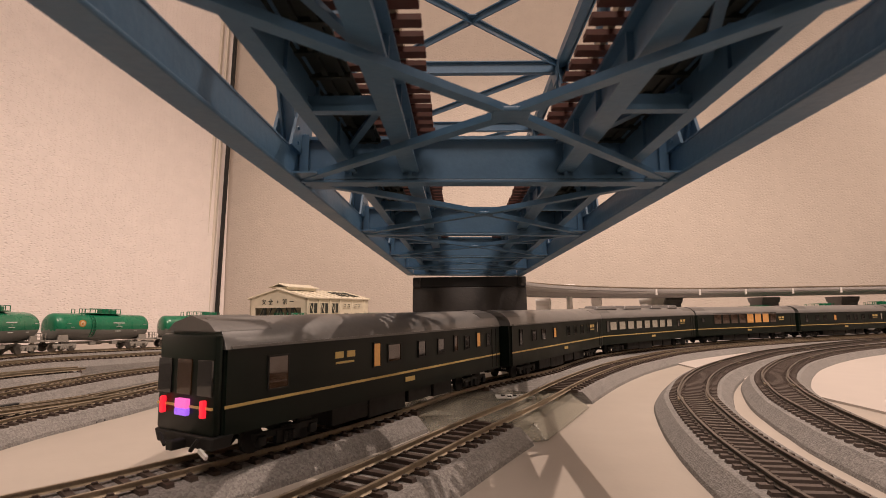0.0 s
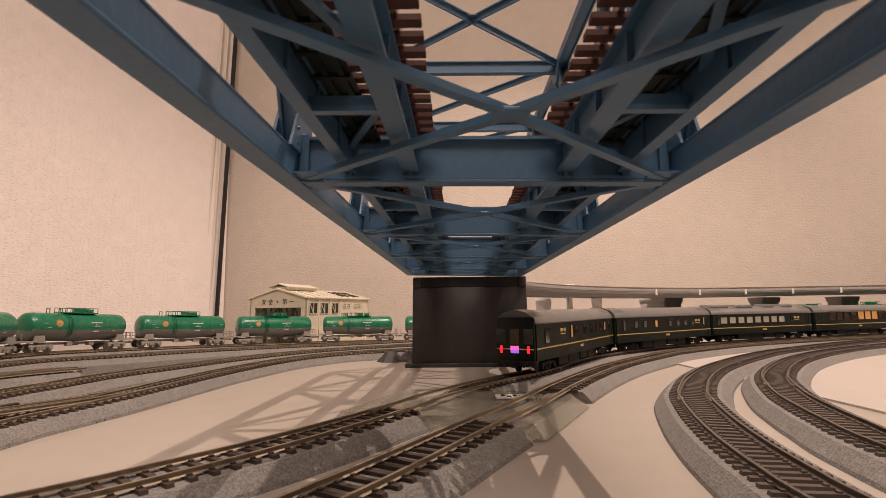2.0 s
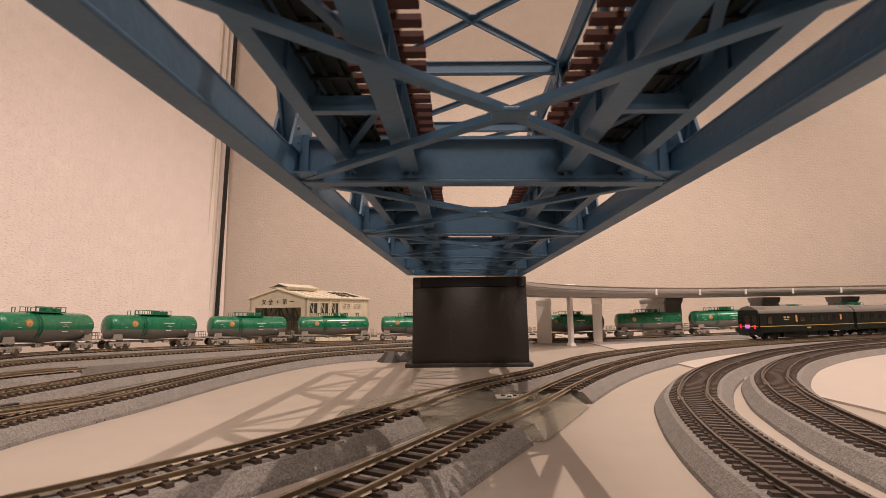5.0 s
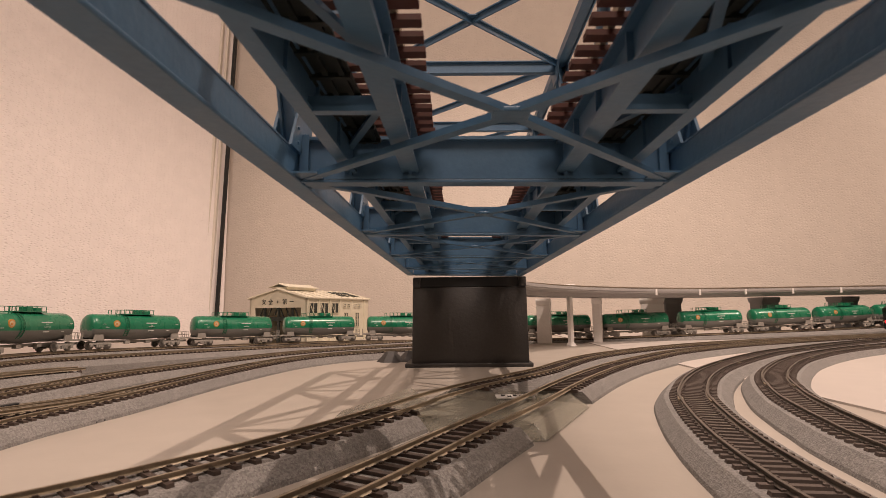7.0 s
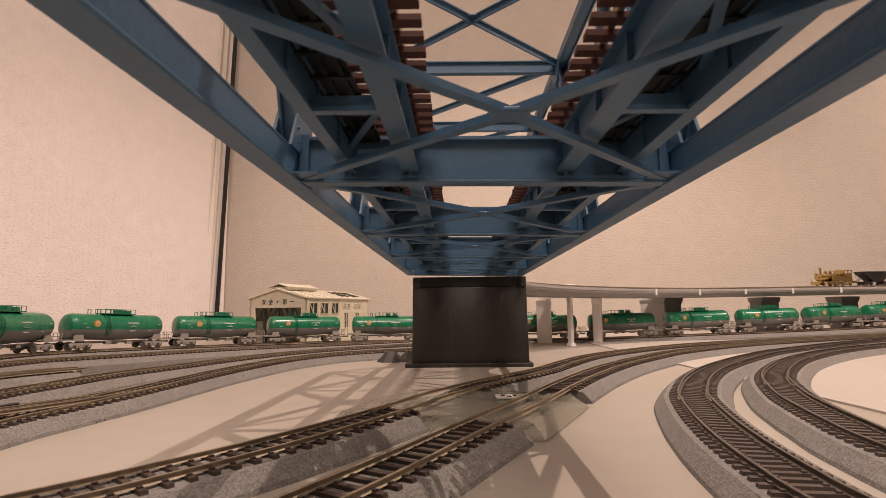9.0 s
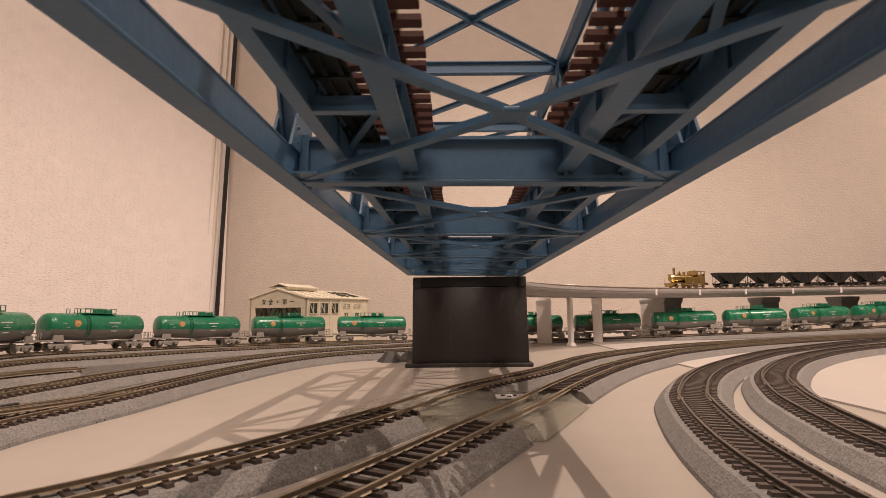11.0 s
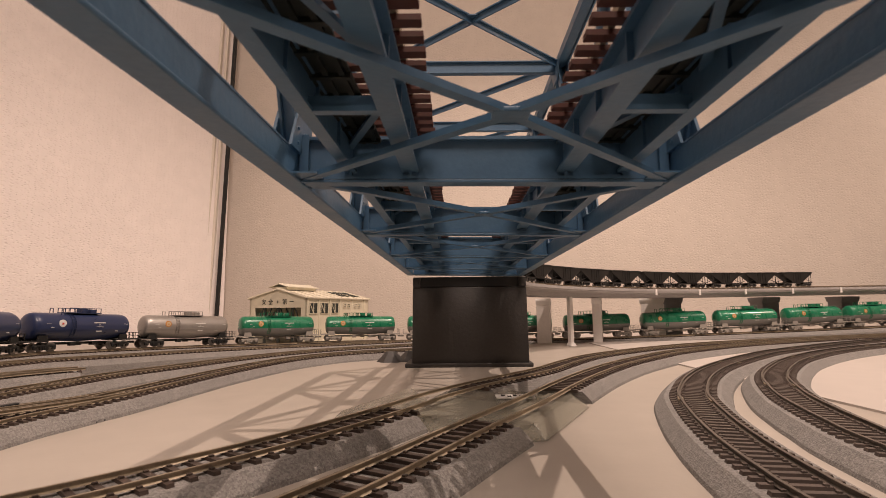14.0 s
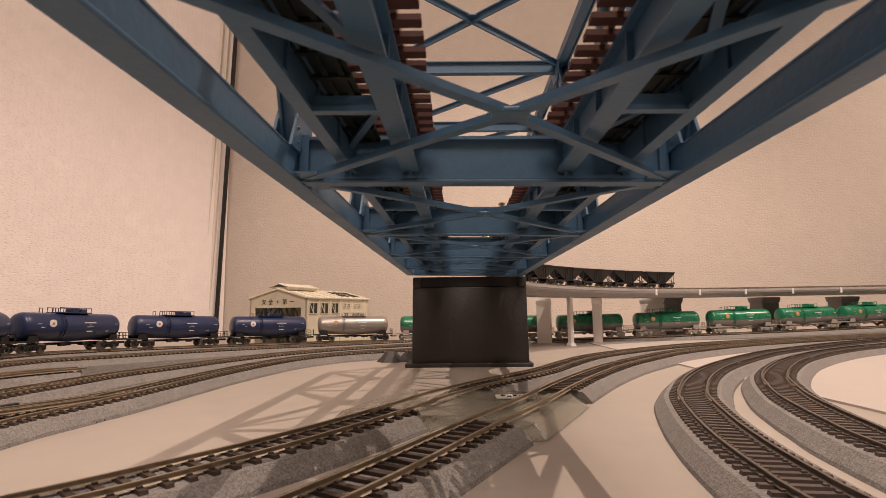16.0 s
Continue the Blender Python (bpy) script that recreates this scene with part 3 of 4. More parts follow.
def t_column(x, y, turn, top, base, white, wide, deep, name, label):
    thing = tagged(empty(name, pose(x, y, base, 0, 0, turn)), label, "column", "columns under the viaduct")
    h = top - base
    bm = bmesh.new()
    box(bm, (0, 0, h * .46), (wide, deep, h * .92), bevel=min(wide, deep) * .06)
    part("shaft", bm, white, thing)
    bm = bmesh.new()
    w = wide / 2
    prism(bm, [(-deep / 2 - .003, h), (deep / 2 + .003, h), (deep / 2 + .003, h * .95), (deep / 2, h * .86), (-deep / 2, h * .86), (-deep / 2 - .003, h * .95)], -w * 1.06, w * 1.06)
    part("cap", bm, white, thing)
    return thing


def columns():
    top = .0855
    # slim white post with splayed foot, in front of the deck
    thing = tagged(empty("viaduct_post", pose(.2265, .905, 0, 0, 0, 20)), "slim white plastic post with a splayed foot beside the viaduct", "column")
    bm = bmesh.new()
    box(bm, (0, 0, .053), (.0065, .010, .098), bevel=.0006)
    part("shaft", bm, M_WHITE, thing)
    bm = bmesh.new()
    box(bm, (0, 0, .003), (.012, .018, .006), taper=.6, bevel=.0006)
    part("foot", bm, M_WHITE, thing)
    bm = bmesh.new()
    box(bm, (.000, 0, .1065), (.018, .014, .005), bevel=.0006)
    box(bm, (.0, 0, .1005), (.011, .011, .008), taper=1.3)
    part("cap", bm, M_WHITE, thing)
    for x, y, turn, base, m, wide, deep in ((.193, .972, -20, 0, M_WHITE, .026, .016), (.300, .985, -20, 0, M_WHITE, .016, .05),
                                          (.462, 1.11, -25, 0, M_WHITE, .05, .05)):
        t_column(x, y, turn, top, base, m, wide, deep, "viaduct_column", "white plastic viaduct column with a flared head")
    for x, y, turn in ((.488, 1.10, 22), (.735, 1.155, 14), (.935, 1.18, 10), (1.17, 1.21, 8), (1.42, 1.20, 5), (1.8, 1.2, 0), (2.25, 1.12, -40), (2.44, .55, -90), (2.45, 0, -90), (2.45, -.6, -90)):
        t_column(x, y, turn, top, 0, M_DARKGREY, .046, .036, "viaduct_pier", "dark grey plastic viaduct pier with a flared head")


# ---- engine shed ----
def engine_shed():
    m = pose(-.392, 1.018, 0, 0, 0, -19)
    thing = tagged(empty("engine_shed", m), "cream model engine shed with gabled roof and open doorway", "building")
    w, d, e, a = .134, .255, .094, .110

    for x in (.0015, w - .0015):
        bm = bmesh.new()
        box(bm, (x, d / 2, e / 2), (.003, d, e))
        part("wall", bm, M_IVORY, thing)
    for yy in (0.0015, d - .0015):
        bm = bmesh.new()
        for x0, x1, z0, z1 in ((0, .013, 0, e), (w - .013, w, 0, e), (.013, w - .013, .074, e)):
            box(bm, ((x0 + x1) / 2, yy, (z0 + z1) / 2), (x1 - x0, .003, z1 - z0))
        v0 = [bm.verts.new(p) for p in ((0, yy - .0015, e), (w, yy - .0015, e), (w / 2, yy - .0015, a))]
        v1 = [bm.verts.new(p) for p in ((0, yy + .0015, e), (w, yy + .0015, e), (w / 2, yy + .0015, a))]
        bm.faces.new(v0)
        bm.faces.new(v1[::-1])
        for i in range(3):
            j = (i + 1) % 3
            bm.faces.new((v0[i], v0[j], v1[j], v1[i]))
        part("gable_wall", bm, M_IVORY, thing)
    # steel frame in the doorway
    bm = bmesh.new()
    for x in (.034, .067, .100):
        box(bm, (x, .004, .037), (.005, .003, .074))
    box(bm, (w / 2, .0045, .052), (w - .026, .003, .008))
    for x in (.022, .042, .056, .078, .092, .112):
        beam(bm, (x, .004, .056), (x + (.008 if x < .067 else -.008), .004, .074), .002, .002)
    part("door_frame", bm, M_SHADE, thing, "dark steel doorway frame")
    for k, x0, x1 in ((-1, -.004, w / 2), (1, w / 2, w + .004)):
        bm = bmesh.new()
        lo, hi = ((x0, e - .0015), (x1, a + .0015)) if k < 0 else ((x1, e - .0015), (x0, a + .0015))
        beam(bm, ((lo[0] + hi[0]) / 2, -.004, (lo[1] + hi[1]) / 2), ((lo[0] + hi[0]) / 2, d + .004, (lo[1] + hi[1]) / 2),
             math.hypot(hi[0] - lo[0], hi[1] - lo[1]), .0022, Vector((-(hi[1] - lo[1]) * (1 if hi[0] > lo[0] else -1), 0, abs(hi[0] - lo[0]))))
        roof = part("roof", bm, M_ROOF, thing)
        for i in range(9):
            y = i * d / 8
            bm = bmesh.new()
            beam(bm, (lo[0], y, lo[1] + .002), (hi[0], y, hi[1] + .002), .0012, .0012)
            part("roof_rib", bm, M_ROOF, roof)
        if k > 0:
            for i in range(4):
                for j in range(2):
                    t = .22 + .3 * j
                    bm = bmesh.new()
                    y = d * (.62 + .085 * i)
                    p = (lo[0] + (hi[0] - lo[0]) * t, lo[1] + (hi[1] - lo[1]) * t)
                    q = (lo[0] + (hi[0] - lo[0]) * (t + .22), lo[1] + (hi[1] - lo[1]) * (t + .22))
                    beam(bm, (p[0], y, p[1] + .0022), (q[0], y, q[1] + .0022), .013, .0012)
                    part("skylight", bm, M_SHADE, roof)
    bm = bmesh.new()
    box(bm, (w / 2, .055, a + .003), (.036, .10, .006))
    vent = part("roof_monitor", bm, M_ROOF, thing, "raised cream ridge vent")
    for k in (-1, 1):
        bm = bmesh.new()
        beam(bm, (w / 2 + k * .011, .0, a + .0085), (w / 2 + k * .011, .11, a + .0085), .026, .0015, (k * .28, 0, 1))
        part("monitor_roof", bm, M_ROOF, vent)
    # windows of the long side
    for y, ww, z0, z1 in ((.022, .028, .062, .083), (.062, .028, .062, .083), (.102, .028, .062, .083), (.142, .010, .074, .082), (.160, .010, .074, .082),
                          (.190, .010, .074, .082), (.208, .010, .074, .082), (.15, .014, .03, .062), (.2, .014, .03, .062)):
        bm = bmesh.new()
        box(bm, (w + .0002, y, (z0 + z1) / 2), (.0008, ww, z1 - z0))
        win = part("window", bm, M_SHADE, thing, "dark paned window")
        bm = bmesh.new()
        for t in (0, .5, 1):
            box(bm, (w + .0012, y - ww / 2 + ww * t, (z0 + z1) / 2), (.0012, .0012, z1 - z0))
            if t != .5 or ww < .02:
                box(bm, (w + .0012, y, z0 + (z1 - z0) * t), (.0012, ww, .0010))
        if ww > .02:
            beam(bm, (w + .0010, y - ww * .45, z1 - .001), (w + .0010, y, z0 + .001), .0014, .0010, (1, 0, 0))
        part("window_frame", bm, M_IVORY, win)
    for y in (.002, .042, .082, .122, .176, .233):
        bm = bmesh.new()
        box(bm, (w + .001, y, e / 2), (.002, .003, e))
        part("pilaster", bm, M_IVORY, thing)
    # safety motto over the doorway
    for i, ch in enumerate("\u5b89\u5168+\u7b2c\u4e00"):
        cu = bpy.data.curves.new("sign_letter", "FONT")
        cu.body, cu.size, cu.align_x, cu.extrude = ch, .0115, "CENTER", .0002
        cu.materials.append(M_SHADE)
        ob = new("sign_letter", cu)
        ob.parent = thing
        ob.matrix_basis = pose(w / 2 + (i - 2) * .0165, -.0004, .0815, 90, 0, 0)
    return thing


# ---- smoked plastic crossing base ----
def plastic_base():
    thing = tagged(empty("plastic_track_base"), "translucent smoky plastic track base with sloping wings", "track base")

    def slab(name, low, high, z):
        bm = bmesh.new()
        a = [bm.verts.new((*p, .0006)) for p in low]
        b = [bm.verts.new((*p, z)) for p in high]
        n = len(a)
        for i in range(n):
            j = (i + 1) % n
            bm.faces.new((a[i], a[j], b[j], b[i]))
        bm.faces.new(b)
        bm.faces.new(a[::-1])
        bmesh.ops.bevel(bm, geom=bm.edges[:], offset=.0004, segments=1, affect="EDGES")
        return part(name, bm, M_CLEAR, thing)
    slab("wing", [(.0300, .262), (.0525, .2650), (.0985, .350), (.0985, .385), (.0760, .372), (.0240, .290)],
         [(.0300, .268), (.0480, .275), (.0880, .350), (.0900, .372), (.0740, .368), (.0260, .289)], .0072)
    slab("wing", [(-.0350, .2900), (-.0060, .2890), (.0240, .2920), (.0740, .3720), (.0300, .4120), (-.0010, .3900)],
         [(-.0300, .2960), (-.0070, .2950), (.0220, .2980), (.0700, .3680), (.0300, .4050), (.0010, .3850)], .0068)
    slab("wing", [(-.0700, .3200), (-.0480, .3010), (-.0360, .3020), (-.0100, .3700), (-.0260, .4200)],
         [(-.0640, .3210), (-.0480, .3080), (-.0390, .3080), (-.0150, .3680), (-.0270, .4100)], .0060)
    bm = bmesh.new()
    box(bm, (.048, .352, .0078), (.026, .014, .0008), pose(0, 0, 0))
    label = part("label", bm, M_MARK, thing, "white printed label")
    for i in range(5):
        bm = bmesh.new()
        box(bm, (.040 + .004 * i, .352 + .002 * (-1) ** i, .0084), (.0025, .004, .0004))
        part("label_mark", bm, M_BLACK, label)


def small_clutter():
    for x, y in ((-.2225, .3200), (-.2215, .3260), (-.2130, .3850)):
        ob = tagged(empty("feeder_plug", pose(x + .004, y, 0, 0, 0, 10)), "small black track feeder plug at the roadbed edge", "plug")
        bm = bmesh.new()
        box(bm, (0, 0, .0012), (.0026, .0026, .0024), bevel=.0003)
        part("plug_body", bm, M_BLACKSTICK, ob)
        bm = bmesh.new()
        box(bm, (.0018, 0, .0008), (.0018, .0010, .0010))
        part("plug_tab", bm, M_BLACKSTICK, ob)
    for x, y in ((-.0705, .672), (-.0450, .678)):
        bm = bmesh.new()
        rod(bm, (0, 0, 0), (0, 0, .013), .019, 6, .006)
        ob = part("ballast_cover", bm, M_PIER)
        ob.matrix_basis = pose(x, y, 0, 0, 0, 20)
        tagged(ob, "small dark grey wedge-shaped cover by the track", "cover")
    ob = tagged(empty("point_lever", pose(-.268, .285, .0125, 0, -1, 68)), "long black plastic point motor cover beside the yard track", "lever")
    bm = bmesh.new()
    box(bm, (0, 0, .001), (.055, .0042, .0024), bevel=.0006)
    part("lever_body", bm, M_BLACKSTICK, ob)


setting()
bridge()
pier(.628, "charcoal plastic bridge pier with black bearing head")
pier(-.175, "charcoal plastic bridge pier behind the viewpoint")
viaduct()
columns()
engine_shed()
plastic_base()
small_clutter()


# ---- rolling stock ----
def wheel_set(bm, x, r, gauge=.0165):
    for k in (-1, 1):
        rod(bm, (x, k * gauge / 2 + .0011, r), (x, k * gauge / 2 - .0011, r), r, 14)
    rod(bm, (x, -gauge / 2, r), (x, gauge / 2, r), .001, 6)


def bogie(parent, x, base, r, material, half, label, wheels=None):
    """A four-wheel bogie: side frames with axle boxes and springs, bolster and wheels."""
    bm = bmesh.new()
    for k in (-1, 1):
        y = k * half
        box(bm, (x, y, r * 1.35), (base * 1.25, .0016, r * .5), bevel=.0003)
        box(bm, (x, y, r * 1.0), (base * .45, .0022, r * 1.0), bevel=.0003)
        for q in (-1, 1):
            box(bm, (x + q * base / 2, y + k * .0006, r), (.0040, .0026, .0040), bevel=.0005)
        for q in (-.6, 0, .6):
            rod(bm, (x + q * .003, y + k * .0016, r * .55), (x + q * .003, y + k * .0016, r * 1.3), .0010, 6)
    box(bm, (x, 0, r * 1.5), (.006, 2 * half, .0022))
    frame_part = part("bogie", bm, material, parent, label)
    for q in (-1, 1):
        bm = bmesh.new()
        wheel_set(bm, x + q * base / 2, r)
        part("wheelset", bm, wheels or M_WHEEL, frame_part)


def tank_car(name, upper, lower, frame_mat, label, ring, dot):
    """A bogie tank wagon. Its origin is on the rail below its side emblem, x along the way that it runs."""
    thing = tagged(empty(name), label, "tank wagon", "train of tank wagons")
    cx, half, rad, zc = .0335, .0650, .0160, .0296
    rings = []
    n = 28
    prof = [(-1, .0), (-.998, .30), (-.985, .62), (-.965, .82), (-.94, .93), (-.90, .985), (-.84, 1), (-.4, 1), (0, 1), (.4, 1), (.84, 1), (.90, .985), (.94, .93), (.965, .82), (.985, .62), (.998, .30), (1, 0)]
    ups, downs = bmesh.new(), bmesh.new()
    grid = []
    for px, pr in prof:
        row = []
        for i in range(n):
            a = 2 * math.pi * i / n
            y, z = math.cos(a) * rad * pr, math.sin(a) * rad * pr
            if z < 0:
                z *= 1 + .16 * max(0, 1 - abs(px) * 1.25)
            row.append((cx + px * half, y, zc + z))
        grid.append(row)
    for r, q in zip(grid, grid[1:]):
        for i in range(n):
            j = (i + 1) % n
            pts = (r[i], r[j], q[j], q[i])
            up = sum(p[2] for p in pts) / 4 > zc - .0042
            bm = ups if up else downs
            vs = [bm.verts.new(p) for p in pts]
            try:
                bm.faces.new(vs)
            except ValueError:
                pass
    for bm, m, nm in ((ups, upper, "tank_upper_shell"), (downs, lower, "tank_lower_shell")):
        bmesh.ops.remove_doubles(bm, verts=bm.verts, dist=.00002)
        part(nm, bm, m, thing, smooth=True)
    bm = bmesh.new()
    for k in (-1, 1):
        x = cx + k * .060
        box(bm, (x, 0, .0125), (.026, .029, .0018), bevel=.0003)
        for y in (-.0135, .0135):
            box(bm, (x - k * .006, y, .0155), (.013, .0022, .0075), taper=.8)
        for y in (-.012, -.004, .004, .012):
            beam(bm, (cx + k * .0725, y, .0125), (cx + k * .0725, y, .0215), .0006, .0006, (1, 0, 0))
        beam(bm, (cx + k * .0725, -.012, .0215), (cx + k * .0725, .012, .0215), .0007, .0007)
        beam(bm, (cx + k * .0725, -.012, .0175), (cx + k * .0725, .012, .0175), .0006, .0006)
        box(bm, (cx + k * .0755, 0, .0085), (.008, .003, .003), bevel=.0005)
    box(bm, (cx, 0, .0095), (.095, .004, .003))
    part("underframe", bm, frame_mat, thing)
    bm = bmesh.new()
    for x, y in ((-.012, -.006), (.004, .004), (.018, -.005), (.026, .006)):
        box(bm, (cx + x, y, .0085), (.007, .005, .004), bevel=.0004)
    part("brake_gear", bm, frame_mat, thing)
    for k in (-1, 1):
        bogie(thing, cx + k * .0505, .0220, .0056, frame_mat, .0125, "")
    # roof walkway, hatches and railing
    zt = zc + rad
    bm = bmesh.new()
    box(bm, (cx + .000, 0, zt + .0004), (.044, .019, .0012), bevel=.0002)
    walkway = part("walkway", bm, upper, thing)
    for x, s, hh in ((.003, .0085, .0050), (.0155, .0075, .0044)):
        bm = bmesh.new()
        box(bm, (cx + x, 0, zt + .001 + hh / 2), (s, .0095, hh), bevel=.0006)
        part("hatch", bm, upper, walkway)
    bm = bmesh.new()
    for y in (-.0092, .0092):
        for x in (-.021, -.014, -.007, .0, .007, .014, .021):
            beam(bm, (cx + x, y, zt), (cx + x, y, zt + .0062), .0006, .0006, (1, 0, 0))
        beam(bm, (cx - .0215, y, zt + .0062), (cx + .0215, y, zt + .0062), .0007, .0007)
        beam(bm, (cx - .031, y, zt - .0025), (cx - .031, y, zt + .0055), .0007, .0007, (1, 0, 0))
        beam(bm, (cx - .027, y, zt - .0025), (cx - .027, y, zt + .0055), .0007, .0007, (1, 0, 0))
        beam(bm, (cx - .0313, y, zt + .0055), (cx - .0267, y, zt + .0055), .0007, .0007)
    part("railing", bm, upper, thing)
    bm = bmesh.new()
    for k in (-1, 1):
        for dx in (-.0022, .0022):
            prev = None
            for a in range(8):
                t = math.radians(68 - a * 17)
                p = (cx - .019 + dx, k * (math.cos(t) * rad + .0012), zc + math.sin(t) * rad)
                if prev:
                    beam(bm, prev, p, .0007, .0007, (1, 0, 0))
                prev = p
        for a in range(9):
            t = math.radians(60 - a * 14)
            p = (k * (math.cos(t) * rad + .0012), zc + math.sin(t) * rad)
            beam(bm, (cx - .0212, *p), (cx - .0168, *p), .0006, .0006)
    part("ladder", bm, upper, thing)
    # emblem: ring and dot, and unreadable lettering as bars
    ze = zc + .0035
    for k in (-1, 1):
        y = k * (math.sqrt(rad ** 2 - .0035 ** 2))
        bm = bmesh.new()
        rod(bm, (0, y - k * .0012, ze), (0, y + k * .0004, ze), .0044, 18)
        part("emblem", bm, ring, thing)
        bm = bmesh.new()
        rod(bm, (0, y, ze), (0, y + k * .0008, ze), .0030, 16)
        em = part("emblem_face", bm, dot, thing)
        bm = bmesh.new()
        box(bm, (-.0003, y + k * .0009, ze - .0003), (.0022, .0006, .0022))
        part("emblem_mark", bm, M_RED if dot is M_MARK else M_ORANGE, em)
        for x, z, w, h in ((.049, .0045, .016, .0012), (.049, .0018, .0026, .0006), (.049, -.0006, .009, .0006), (.049, -.0060, .008, .0009), (.075, -.0060, .004, .0006), (-.012, -.001, .004, .0006), (-.016, .003, .005, .0004), (.088, .003, .005, .0004)):
            bm = bmesh.new()
            yy = k * (math.sqrt(max(rad ** 2 - z ** 2, 0)) + .0002)
            box(bm, (x if abs(x) < .08 else x, yy if abs(x - cx) < .05 else yy * .985, zc + z), (w, .0006, h))
            part("lettering_bar", bm, M_MARK, thing)
    return thing


SECTION = [(-.0180, .0115), (-.0180, .0425), (-.0172, .0455), (-.0152, .0490), (-.011, .0520), (-.0055, .0540), (0, .0546), (.0055, .0540), (.011, .0520), (.0152, .0490),
           (.0172, .0455), (.0180, .0425), (.0180, .0115)]
COACH, LONG = .2455, .939


def coach(kind, label):
    """A sleeping-car model. Its origin is on the rail at its rear end, x along the way that it runs."""
    thing = tagged(empty("passenger_coach"), label, "railway coach", "night express train")
    L = COACH
    bm = bmesh.new()
    e = .0025
    prism(bm, [(-.0180, .0115), (-.0180, .0425), (.0180, .0425), (.0180, .0115)], e, L)
    bmesh.ops.bevel(bm, geom=[ed for ed in bm.edges if abs(ed.verts[0].co.x - ed.verts[1].co.x) < 1e-6 and abs(ed.verts[0].co.y - ed.verts[1].co.y) < 1e-6],
                    offset=.002, segments=3, affect="EDGES")
    body = part("body", bm, M_COACH, thing, "glossy dark green body", smooth=True)
    bm = bmesh.new()
    up = [(y, z) for y, z in SECTION if z > .042]
    prism(bm, up, e + (.0012 if kind == "tail" else 0), L - .0005)
    part("roof", bm, M_COACHROOF, thing, "grey rounded roof", smooth=True)
    bm = bmesh.new()
    for k in (-1, 1):
        box(bm, (L / 2, k * .0184, .0432), (L - .012, .0012, .0010))
    part("gutter", bm, M_COACHROOF, thing, "thin grey gutter line")
    for k in (-1, 1):
        bm = bmesh.new()
        box(bm, (L / 2 + .001, k * .0181, .0218), (L - .006, .0004, .0011))
        part("gold_stripe", bm, M_GOLD, thing, "thin gold stripe")
    # end dome
    for x, sgn in ((e, -1), (L, 1)):
        bm = bmesh.new()
        box(bm, (x + sgn * .0012, 0, .029), (.0026, .014, .030), bevel=.0006)
        part("gangway", bm, M_UNDER, thing, "black gangway bellows")
    for x0 in (.001, L - .027):
        bm = bmesh.new()
        prism(bm, [(-.0152, .0492), (-.011, .0524), (0, .0552), (.011, .0524), (.0152, .0492)], x0, x0 + .026)
        part("roof_end", bm, M_ROOFEND, thing, "darker roof end", smooth=True)

    def window(x, w, z, h, material, side):
        x, w = x * LONG, w * LONG
        bm = bmesh.new()
        box(bm, (x, side * .0180, z), (w, .0008, h), bevel=.0002)
        win = part("window", bm, material, body)
        bm = bmesh.new()
        for dz in (-h / 2, h / 2):
            box(bm, (x, side * .0182, z + dz), (w + .001, .0009, .0006))
        for dx in (-w / 2, w / 2):
            box(bm, (x + dx, side * .0182, z), (.0006, .0009, h))
        part("window_frame", bm, M_UNDER, win)
    for k in (-1, 1):
        if kind == "tail":
            spec = [(.030, .011, .0320, .013, M_WARMGLINT), (.098, .006, .0335, .012, M_LIT), (.114, .012, .0335, .009, M_WARMGLINT), (.143, .008, .0335, .009, M_GLASS),
                    (.166, .008, .0335, .009, M_GLASS), (.186, .005, .034, .010, M_WARMGLINT), (.203, .007, .0335, .009, M_GLASS), (.221, .006, .0345, .010, M_LIT), (.238, .006, .0335, .009, M_GLASS)]
        elif kind == "diner":
            spec = [(.03 + .021 * i, .015, .0335, .010, M_PALEGLASS) for i in range(8)] + [(.205, .006, .0335, .010, M_GLASS), (.018, .006, .033, .013, M_GLASS)]
        elif kind == "lounge":
            spec = [(.052 + .0205 * i, .017, .0365, .0155, M_WARMGLINT if i < 4 or i == 7 else M_LIT) for i in range(8)] + [(.018, .006, .035, .006, M_GLASS)]
        else:
            spec = [(.022, .006, .033, .013, M_GLASS), (.100, .007, .0335, .009, M_LIT)] + [(.05 + .022 * i, .009, .0335, .009, M_GLASS) for i in (0, 1, 4, 5, 6, 7)] + [(.238, .005, .034, .011, M_PALEGLASS)]
        for s in spec:
            window(*s, k)
        # gold emblem as plain shapes
        ex = .068 if kind == "tail" else .205
        for dx, w, dz, h in ((-.004, .0055, .0012, .003), (.0042, .0055, .0012, .003), (0, .0125, -.0024, .0010)):
            bm = bmesh.new()
            box(bm, (ex + dx, k * .0182, .0345 + dz), (w, .0005, h), bevel=.0001)
            part("emblem", bm, M_GOLD, body, "small gold emblem")
        bm = bmesh.new()
        box(bm, (.122, k * .0182, .0178), (.009, .0005, .0024))
        part("lettering_bar", bm, M_GOLD, body)
        bm = bmesh.new()
        for dx in (-.0035, .0035):
            box(bm, (L - .012 + dx, k * .0181, .027), (.0006, .0006, .028))
        part("door_joint", bm, M_UNDER, body)
    # underfloor equipment
    for x, w, d in ((.076, .026, .0085), (.106, .032, .0095), (.137, .024, .0075), (.163, .022, .0085)):
        bm = bmesh.new()
        box(bm, (x, 0, .0115 - d / 2), (w, .030, d), bevel=.0006)
        part("underfloor_box", bm, M_UNDER, thing)
    for x in (.0375, L - .0375):
        bogie(thing, x, .0275, .0054, M_UNDER, .0135, "", M_UNDER)
    for x in (-.001, L + .001):
        bm = bmesh.new()
        box(bm, (x, 0, .0085), (.009, .004, .0035), bevel=.0006)
